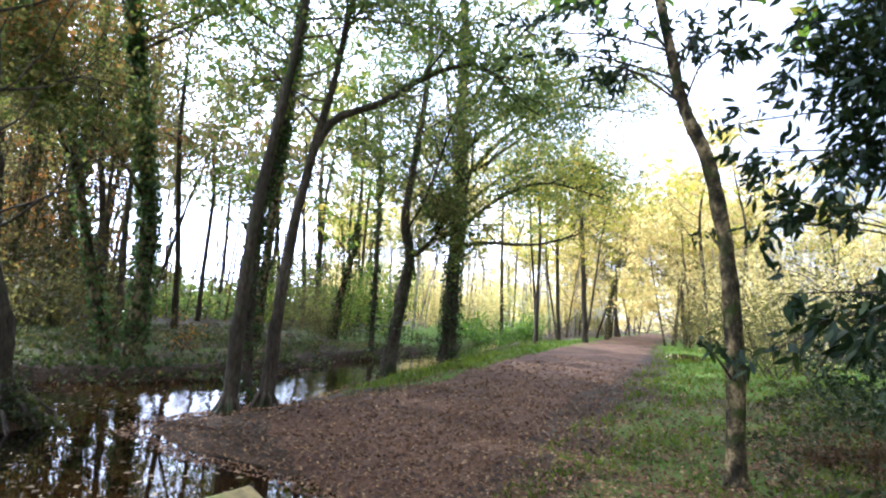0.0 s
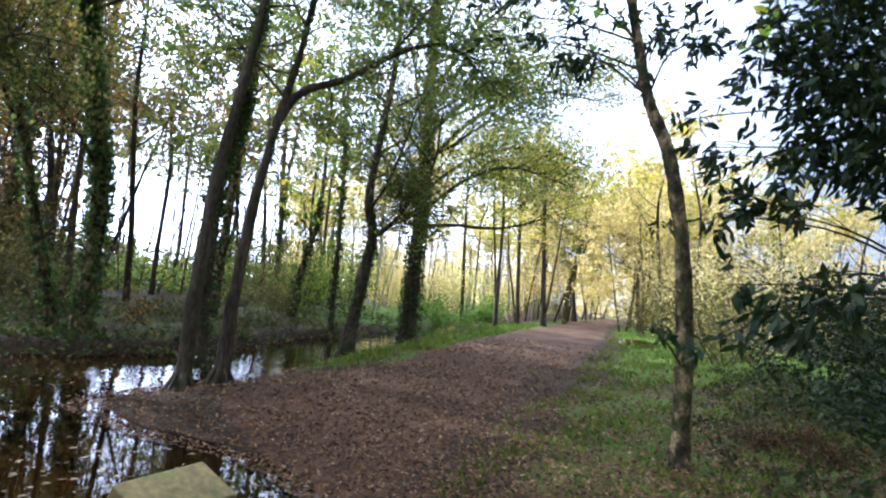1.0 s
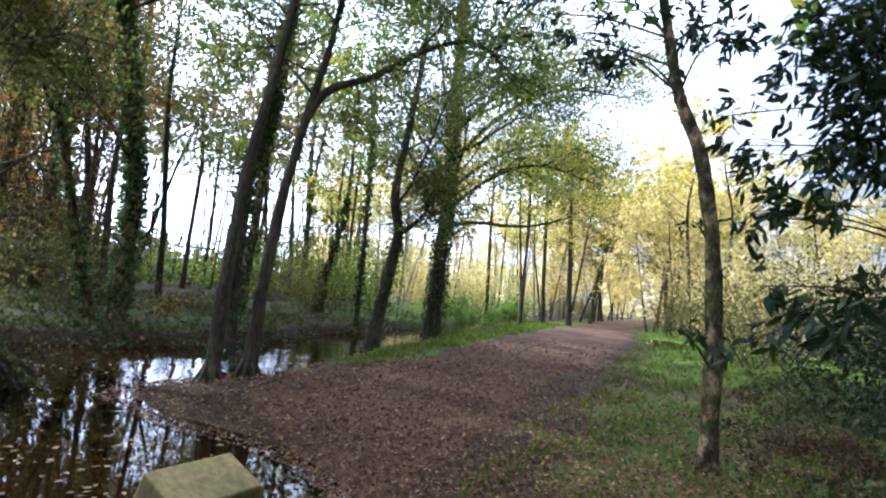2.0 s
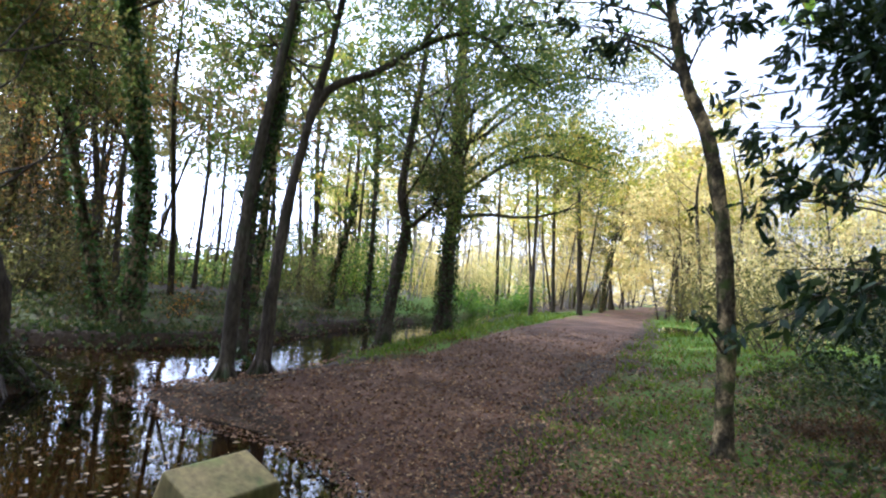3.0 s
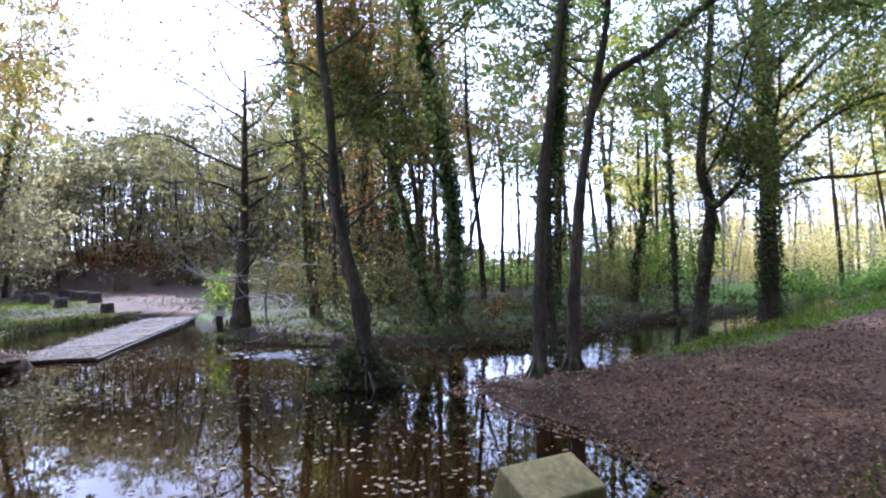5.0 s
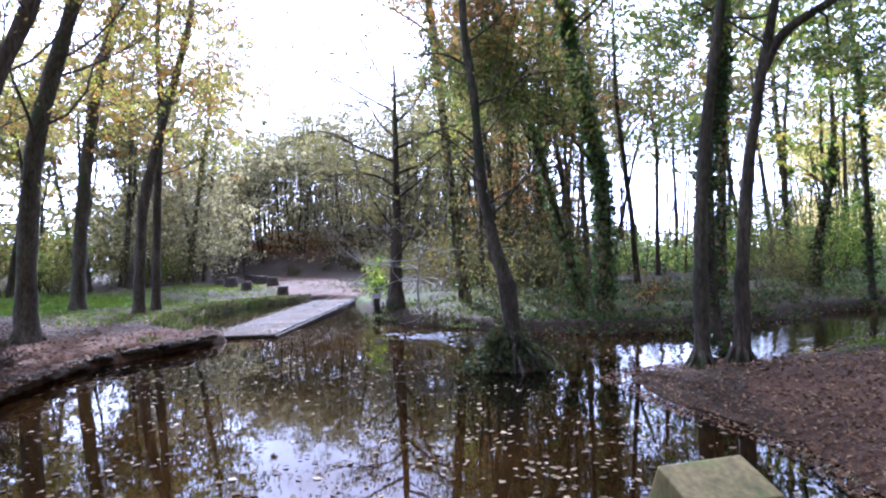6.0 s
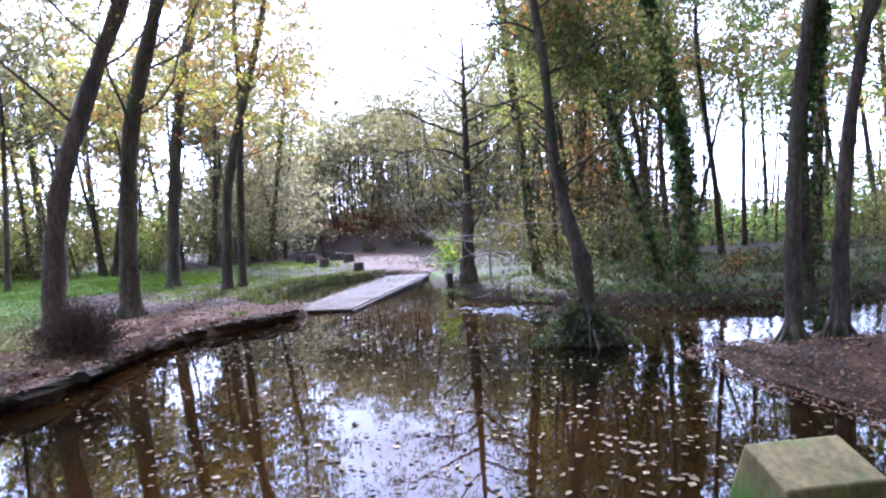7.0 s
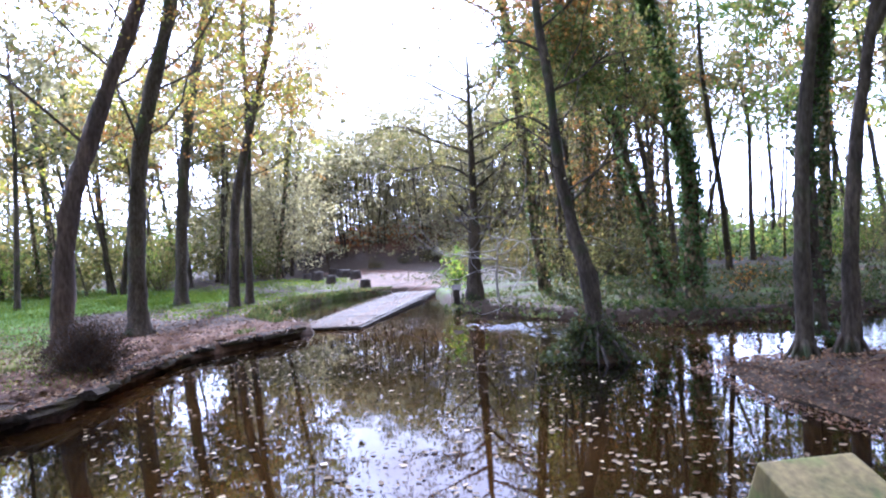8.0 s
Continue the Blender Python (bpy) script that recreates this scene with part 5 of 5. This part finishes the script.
def rock_mesh(sx, sy, sz, seed):
    """Worn slab with broken corners."""
    rng = np.random.default_rng(seed)
    bm = bmesh.new()
    bmesh.ops.create_cube(bm, size=1)
    bmesh.ops.subdivide_edges(bm, edges=bm.edges[:], cuts=2, use_grid_fill=True)
    cut = rng.uniform(0.78, 1.0, 4)
    for v in bm.verts:
        q = Vector(v.co)
        if abs(q.x) > 0.4 and abs(q.y) > 0.4:
            k = float(cut[(q.x > 0) * 2 + (q.y > 0)])
            q.x, q.y = q.x * k, q.y * k
        if abs(q.z) > 0.4 and max(abs(q.x), abs(q.y)) > 0.36:
            q.x, q.y = q.x * 0.96, q.y * 0.95
        v.co = Vector((q.x * sx, q.y * sy, q.z * sz)) + Vector((*rng.normal(0, 0.025, 2), float(rng.normal(0, 0.010))))
    return bm


def build_edging():
    top = empty("stone_edging", (-8.7, -0.2, 0))
    line = curve_points([(-8.1, -4.0, 0), (-8.7, -0.3, 0), (-10.1, 1.05, 0), (-12.5, 2.8, 0), (-13.2, 4.8, 0), (-13.9, 6.35, 0)], 400)
    seg = np.concatenate([[0], np.cumsum(np.linalg.norm(np.diff(line, axis=0), axis=1))])
    rng = np.random.default_rng(8)
    s, k = 0.2, 0
    while s < seg[-1] - 0.4:
        w = rng.uniform(0.4, 1.2)
        p = np.array([np.interp(s + w / 2, seg, line[:, i]) for i in range(2)])
        q = np.array([np.interp(s + w / 2 + 0.05, seg, line[:, i]) for i in range(2)])
        ob = part("stone", rock_mesh(w, rng.uniform(0.34, 0.6), 0.14, 200 + k), STONE, top)
        ob.location = (p[0] + 8.7 - 0.22 + rng.normal(0, 0.07), p[1] + 0.2 - 0.12 + rng.normal(0, 0.05), -0.115 + rng.normal(0, 0.012))
        ob.rotation_euler = (rng.normal(0, 0.03), rng.normal(0, 0.03), math.atan2(q[1] - p[1], q[0] - p[0]) + rng.normal(0, 0.1))
        s += w * 0.97 + abs(rng.normal(0, 0.05))
        k += 1
    return tagged(top, "row of worn flat stones edging the pond bank", "stone edging")


def build_stumps():
    first = None
    rng = np.random.default_rng(9)
    for k, (x, y) in enumerate([(-29.2, 14.0), (-32.8, 14.8), (-36.3, 15.6), (-40.8, 19.8), (-39.9, 19.6), (-35.6, 18.1), (-34.4, 17.6), (-30.6, 16.3), (-26.4, 14.6), (-37.6, 18.9)]):
        if first is None:
            top = empty("log_stool", (x, y, float(height(x, y))))
            q = np.array([(0, 0, -0.05), (0, 0, 0.1), (0.01, 0, 0.25), (0.01, 0.01, 0.42)])
            sp = Soup()
            sp.add(*tube(q, [0.33, 0.29, 0.27, 0.28], 14, 0.03, rng))
            sp.build("log", STUMP, top)
            bm = bmesh.new()
            bmesh.ops.create_cone(bm, cap_ends=True, segments=14, radius1=0.275, radius2=0.26, depth=0.04)
            bmesh.ops.translate(bm, vec=(0.01, 0.01, 0.425), verts=bm.verts)
            part("cut_face", bm, BARK_GREY, top, "grey sawn top")
            first = tagged(top, "dark sawn log stool in a ring on the clearing", "stool", "log stools")
        else:
            s = rng.uniform(0.95, 1.4)
            copy_thing(first, pose(x, y, float(height(x, y)), 0, 0, rng.uniform(0, 360)) @ Matrix.Diagonal((s, s, s, 1)))


def build_sign():
    top = empty("marker_post", (-15.0, 11.75, float(height(-15.0, 11.75)) - 0.05))
    bm = box_bm(0.2, 0.2, 0.66, 0.012)
    bmesh.ops.translate(bm, vec=(0, 0, 0.33), verts=bm.verts)
    part("shaft", bm, STUMP, top)
    bm = box_bm(0.30, 0.04, 0.22, 0.01)
    bmesh.ops.rotate(bm, matrix=Matrix.Rotation(radians(-35), 3, "X"), verts=bm.verts)
    bmesh.ops.translate(bm, vec=(0, 0, 0.72), verts=bm.verts)
    part("plate", bm, TWIG_PALE, top, "pale weathered plate")
    top.rotation_euler = (0, 0, radians(52))
    return tagged(top, "short dark post with a pale plate by the bridge", "marker post")


def build_brush():
    rng = np.random.default_rng(21)
    top = empty("brush_heap", (-11.1, 0.85, 0.0))
    sp = Soup()
    tips = []
    for _ in range(420):
        a, e = rng.uniform(0, 2 * math.pi), rng.uniform(0.15, 1.5)
        q = side_branch((rng.normal(0, 0.12), rng.normal(0, 0.12), 0.05), (math.cos(a) * math.cos(e), math.sin(a) * math.cos(e), math.sin(e)), rng.uniform(0.55, 1.0), rng, 0.0, 5, 0.25)
        sp.add(*tube(q, np.linspace(0.006, 0.002, 5), 4))
        tips.extend(q[1:])
    sp.build("brushwood", STUMP, top)
    sp = Soup()
    sp.add(*leaf_cloud(tips, 0.06, 14000, 0.045, rng, 0.3))
    sp.build("dead_leaves", BRUSH, top, smooth=False)
    return tagged(top, "rounded dark brown heap of dry brushwood at a tree's foot", "brushwood")


def build_bare_shrub():
    """Low crooked stem with long level boughs."""
    rng = np.random.default_rng(22)
    top = empty("shrub", (-13.3, 12.1, float(height(-13.3, 12.1))))
    sink = []
    stem = curve_points([(0, 0, -0.1), (-0.1, 0.05, 0.7), (0.05, 0, 1.35), (0.0, 0.1, 2.0)], 12)
    sp = Soup()
    sp.add(*tube(stem, np.linspace(0.05, 0.02, 12), 6))
    sp.build("stem", TWIG_PALE, top)
    for k in range(16):
        sp = Soup()
        a = rng.choice([-0.35, -2.75]) + rng.normal(0, 0.45)
        q = side_branch(stem[rng.integers(5, 12)], (math.cos(a), math.sin(a), rng.uniform(-0.12, 0.32)), rng.uniform(2.0, 4.6), rng, -0.1, 14, 0.2)
        limb_soup(sp, q, 0.02, rng, sink, 6, 0.9, 5)
        sp.build("bough", TWIG_PALE, top)
    return tagged(top, "bare pale-twigged shrub leaning over the water", "shrub")


def build_islet():
    """Root plate and rough growth round the leaning tree's foot."""
    rng = np.random.default_rng(23)
    n = 4200
    a, r = rng.uniform(0, 2 * math.pi, n), rng.uniform(0.0, 1, n) ** 0.6 * 0.98
    lump = 0.75 + 0.25 * np.sin(a * 3 + 0.6) + 0.15 * np.sin(a * 7)
    x, y = -6.34 + np.cos(a) * r * lump, 7.66 + np.sin(a) * r * 0.85 * lump
    z = np.maximum(height(x, y), WATER_Z) + rng.uniform(0, 1, n) ** 0.8 * 0.66 * np.clip(1 - r ** 1.3, 0.04, 1) * lump
    v, f = leaf_cloud(np.stack([x, y, z], 1), 0.03, n, 0.07, rng, 0.7)
    for k in range(40):
        aa = rng.uniform(0, 2 * math.pi)
        out_r = rng.uniform(0.3, 0.95)
        c, sn = math.cos(aa), math.sin(aa)
        q = curve_points([(c * 0.12, sn * 0.12, rng.uniform(0.12, 0.45)), (c * 0.26, sn * 0.26, rng.uniform(0.04, 0.2)), (c * out_r * 0.6, sn * out_r * 0.6, rng.uniform(-0.1, 0.08)), (c * out_r, sn * out_r, -0.34)], 9) + np.cumsum(rng.normal(0, 0.018, (9, 3)), axis=0)
        sp = Soup()
        sp.add(*tube(q, np.linspace(0.055, 0.012, 9) * rng.uniform(0.3, 1.1), 6))
        sp.build("root", STUMP, islet_tree)
    tagged(mesh_object("islet_plants", v, f, PLANTS_SHADED, smooth=False), "ivy and rough plants round the roots on the islet", "undergrowth", kind="stuff")


def build_riffle():
    xs, ys = np.linspace(-11.8, -7.3, 110), np.linspace(8.6, 10.6, 60)
    X, Y = np.meshgrid(xs, ys)
    edge = step(0, 0.6, X + 11.8) * step(0, 0.6, -7.3 - X) * step(0, 0.4, Y - 8.6) * step(0, 0.4, 10.6 - Y)
    Z = WATER_Z + 0.004 + edge * (0.022 * np.sin(X * 9 + 3 * np.sin(Y * 5)) * np.sin(Y * 13 + 2 * np.sin(X * 4)) + 0.010)
    nx = len(xs)
    i, j = np.meshgrid(np.arange(nx - 1), np.arange(len(ys) - 1))
    k = (j * nx + i).ravel()
    ob = mesh_object("water_riffle", np.stack([X.ravel(), Y.ravel(), Z.ravel()], 1), np.stack([k, k + 1, k + nx + 1, k + nx], 1), WATER)
    return tagged(ob, "rippled patch of running water beyond the islet", "water", kind="structure")


def build_puddle():
    bm = bmesh.new()
    bmesh.ops.create_circle(bm, cap_ends=True, segments=28, radius=1)
    for v in bm.verts:
        v.co = Vector((v.co.x * 1.1 + 0.15 * math.sin(v.co.y * 5), v.co.y * 3.6, 0))
    ob = part("puddle", bm, WATER, None)
    ob.location = (11.6, 28.6, -0.03)
    ob.rotation_euler = (0, 0, radians(-22))
    return tagged(ob, "shallow puddle in the green hollow", "puddle", kind="structure")


def build_slab():
    ob = part("stone_slab", rock_mesh(1.5, 0.9, 0.16, 260), STONE, None)
    ob.location = (-23.9, 13.2, float(height(-23.9, 13.2)) + 0.03)
    return tagged(ob, "flat grey stone slab beside the footbridge", "stone")


build_post()
build_slab()
build_bridge()
build_edging()
build_stumps()
build_sign()
build_brush()
build_bare_shrub()
build_islet()
build_riffle()
build_puddle()
bush("small yellow-green bush beside the bridge end", (-16.3, 12.6, 0.1), 9, 1.6, 0.4, LEAF_GREEN, 520, 0.10, seed=31, spread=0.14, low=0.6)
bush("little russet bush on the far bank", (-7.0, 14.6, 0.3), 7, 0.8, 0.5, LEAF_ORANGE, 170, 0.08, seed=32, spread=0.15)


# ---- broad-leaved evergreens beside the path ----
def sprays_on(top, pts, ends, leaf_size, r, rng, lv, bark=BARK_DARK):
    """Branches from the stem pts to the ends (point, leaves, spread), with lance-shaped leaves."""
    for e, n, spread in ends:
        e = np.array(e, float)
        i = max(2, int(np.argmin(np.linalg.norm(pts - e, axis=1))) - 1)
        q = curve_points([pts[i], (pts[i] + e) / 2 + np.array([0, 0, 0.12]) + rng.normal(0, 0.05, 3), e], 10)
        sp = Soup()
        sp.add(*tube(q, np.linspace(r, 0.005, 10), 5))
        tips = []
        for _ in range(max(4, n // 14)):
            b0 = q[rng.integers(5, 10)]
            tip = e + rng.normal(0, 1, 3) * np.array(spread)
            t2 = curve_points([b0, (b0 + tip) / 2 + np.array([0, 0, 0.05]), tip], 6)
            sp.add(*tube(t2, np.linspace(0.005, 0.002, 6), 4))
            tips.append((t2[-1], t2[-1] - t2[-3]))
        sp.build("branch", bark, top)
        k = rng.integers(0, len(tips), n)
        c = np.array([tips[j][0] for j in k]) - np.array([tips[j][1] for j in k]) * rng.uniform(0, 0.9, (n, 1)) + rng.normal(0, 0.04, (n, 3))
        dd = np.array([tips[j][1] for j in k])
        dd = dd / (np.linalg.norm(dd, axis=1)[:, None] + 1e-9) + rng.normal(0, 0.75, (n, 3)) + np.array([0, 0, -0.45])
        lv.add(*long_leaves(c, dd, leaf_size, rng))


def evergreen(label, foot, sprays, leaf_size, r, seed, trunk_top, bulk=(), name="evergreen_tree", category="tree"):
    rng = np.random.default_rng(seed)
    base = np.array(foot, float)
    top = empty(name, base)
    tt = np.array(trunk_top, float) - base
    pts = curve_points([(0, 0, -0.1), tt * 0.5 + rng.normal(0, 0.05, 3), tt], 14)
    sp = Soup()
    sp.add(*tube(pts, np.linspace(r, r * 0.4, 14), 9, 0.05, rng))
    sp.build("trunk", BARK_DARK, top)
    lv = Soup()
    sprays_on(top, pts, [(np.array(e) - base, n, sd) for e, n, sd in sprays], leaf_size, 0.014, rng, lv)
    for centre, radius, n in bulk:
        u = rng.normal(size=(n, 3))
        u /= np.linalg.norm(u, axis=1)[:, None]
        c = np.array(centre) - base + u * (rng.uniform(0, 1, (n, 1)) ** 0.45) * np.array(radius)
        lv.add(*(long_leaves(c, u * 0.7 + rng.normal(0, 0.6, (n, 3)) + np.array([0, 0, -0.4]), leaf_size, rng) if leaf_size < 0.15 else leaf_cloud(c, 0.05, n, 0.11, rng, 0.5)))
    lv.build("foliage", LEAF_DARK, top, smooth=False)
    return tagged(top, label, category)


evergreen("dark laurel tree with drooping leathery leaves beside the path", (4.7, 4.6, 0.0),
          [((2.35, 4.46, 2.98), 60, (0.14, 0.14, 0.16)), ((2.40, 4.41, 2.42), 60, (0.14, 0.14, 0.08)), ((2.30, 4.9, 3.35), 40, (0.12, 0.12, 0.12)), ((2.65, 4.15, 2.45), 120, (0.18, 0.18, 0.10)),
           ((2.75, 4.2, 2.9), 220, (0.24, 0.24, 0.26)), ((2.75, 4.3, 3.6), 260, (0.22, 0.28, 0.35)), ((2.95, 4.1, 4.2), 260, (0.3, 0.3, 0.35)), ((2.85, 4.6, 4.7), 160, (0.3, 0.3, 0.2))],
          0.125, 0.12, 41, (3.9, 4.4, 5.4), [((3.2, 4.05, 3.6), (0.55, 0.6, 1.05), 2000), ((3.7, 4.2, 3.6), (0.6, 0.7, 1.2), 1600), ((3.45, 3.8, 2.75), (0.4, 0.5, 0.4), 300)])
evergreen("large-leaved rhododendron bush leaning over the verge", (4.9, 4.3, 0.0),
          [((2.50, 4.40, 1.86), 20, (0.12, 0.12, 0.1)), ((2.62, 4.15, 1.64), 34, (0.14, 0.14, 0.09)), ((2.80, 3.95, 1.92), 30, (0.14, 0.14, 0.10)), ((2.85, 3.65, 1.70), 34, (0.14, 0.14, 0.10)),
           ((2.50, 4.45, 1.44), 16, (0.10, 0.10, 0.06)), ((3.1, 4.4, 1.6), 60, (0.16, 0.16, 0.12))],
          0.17, 0.04, 42, (4.0, 4.3, 2.0), [((6.6, 7.2, 0.5), (1.1, 1.2, 0.55), 2200), ((7.4, 9.4, 1.3), (1.6, 1.6, 1.3), 4200)], "rhododendron", "shrub")


def leafy_shoots():
    """Leathery leaves on shoots of the slim mossy tree."""
    rng = np.random.default_rng(43)
    base = np.array((2.89, 5.88, -0.02))
    pts = curve_points([(2.89, 5.88, -0.02), (2.87, 5.89, 1.49), (2.78, 5.94, 2.62), (2.64, 6.0, 3.36), (2.43, 6.11, 4.0), (2.24, 6.2, 5.0)], 16) - base
    lv = Soup()
    ends = [((0.86, 5.94, 4.45), 40, (0.22, 0.18, 0.12)), ((1.25, 5.9, 4.30), 44, (0.2, 0.18, 0.14)), ((1.71, 6.06, 4.35), 80, (0.25, 0.2, 0.2)), ((2.45, 5.9, 4.65), 130, (0.25, 0.25, 0.22)), ((2.7, 5.6, 4.45), 120, (0.25, 0.22, 0.2)),
            ((2.03, 6.2, 4.9), 140, (0.35, 0.3, 0.2)), ((0.55, 5.98, 4.66), 26, (0.15, 0.15, 0.1)), ((1.5, 6.1, 4.95), 80, (0.3, 0.2, 0.15)), ((2.25, 5.2, 1.42), 16, (0.10, 0.05, 0.03)), ((2.55, 5.1, 1.28), 18, (0.14, 0.06, 0.04)), ((2.75, 6.2, 2.6), 12, (0.12, 0.1, 0.08))]
    sprays_on(slim_tree, pts, [(np.array(e) - base, n, sd) for e, n, sd in ends], 0.14, 0.016, rng, lv)
    lv.build("foliage", LEAF_DARK, slim_tree, "dark leathery leaves", smooth=False)


leafy_shoots()
# mostly unseen laurels and trees, added to shade the standing place and the verge
laurel = evergreen("dense dark laurel added to shade the standing place and verge", (6.4, 0.6, 0.0), [((5.2, 0.8, 3.4), 60, (0.4, 0.4, 0.5))], 0.14, 0.14, 44, (6.0, 0.7, 5.5), [((5.8, 0.8, 3.2), (1.7, 2.0, 2.6), 3400)])
for lx, ly, la, ls in ((7.6, 4.4, 40, 1.2), (9.2, 7.2, 90, 1.3), (8.3, 8.9, 10, 0.5), (10.2, 11.6, 70, 0.5), (4.6, -3.4, 130, 1.25), (1.2, -5.2, 220, 1.3)):
    copy_thing(laurel, pose(lx, ly, 0, 0, 0, la) @ Matrix.Diagonal((ls, ls, ls, 1)))
for k, (bx, by) in enumerate(((5.6, -1.6), (-0.2, -4.6), (8.5, 2.2), (9.4, 8.4))):
    tree("broad-crowned tree added to shade the standing place", [(bx, by, -0.05), (bx - 0.1, by, 4), (bx - 0.3, by + 0.2, 8)], 0.26, BARK_DARK, [LEAF_GREEN], 14, limbs=12, first=0.38, reach=7.5, leaves=4200, size=0.34, spread=0.9, seed=90 + k, twigs=3)
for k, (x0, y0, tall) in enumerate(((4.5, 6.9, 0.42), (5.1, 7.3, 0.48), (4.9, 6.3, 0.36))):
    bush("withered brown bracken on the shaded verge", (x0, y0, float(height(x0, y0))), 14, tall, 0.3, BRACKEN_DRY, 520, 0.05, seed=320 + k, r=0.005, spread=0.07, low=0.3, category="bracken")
# ferns and low growth on the right verge, its shade put into their colour
rng_f = np.random.default_rng(51)
nf = 30000
xf, yf = rng_f.uniform(2.9, 11, nf), rng_f.uniform(3.8, 17, nf)
kf = (xf > -0.3 + 0.56 * yf - 0.4 * wobble(xf, yf, 0.9)) & (rng_f.uniform(size=nf) < 0.25 + 0.6 * (wobble(xf, yf, 1.9, 4) > -0.1))
xf, yf = xf[kf], yf[kf]
zf = height(xf, yf) + rng_f.uniform(0, 1, len(xf)) ** 1.5 * (0.06 + 0.10 * np.clip(xf - 0.6 - 0.52 * yf, 0, 5))
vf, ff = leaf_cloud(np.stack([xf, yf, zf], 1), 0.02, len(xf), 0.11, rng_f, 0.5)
tagged(mesh_object("verge_plants", vf, ff, PLANTS_SHADED, smooth=False), "low ferns and brambles on the verge, colour darkened for shade", "undergrowth", kind="stuff")
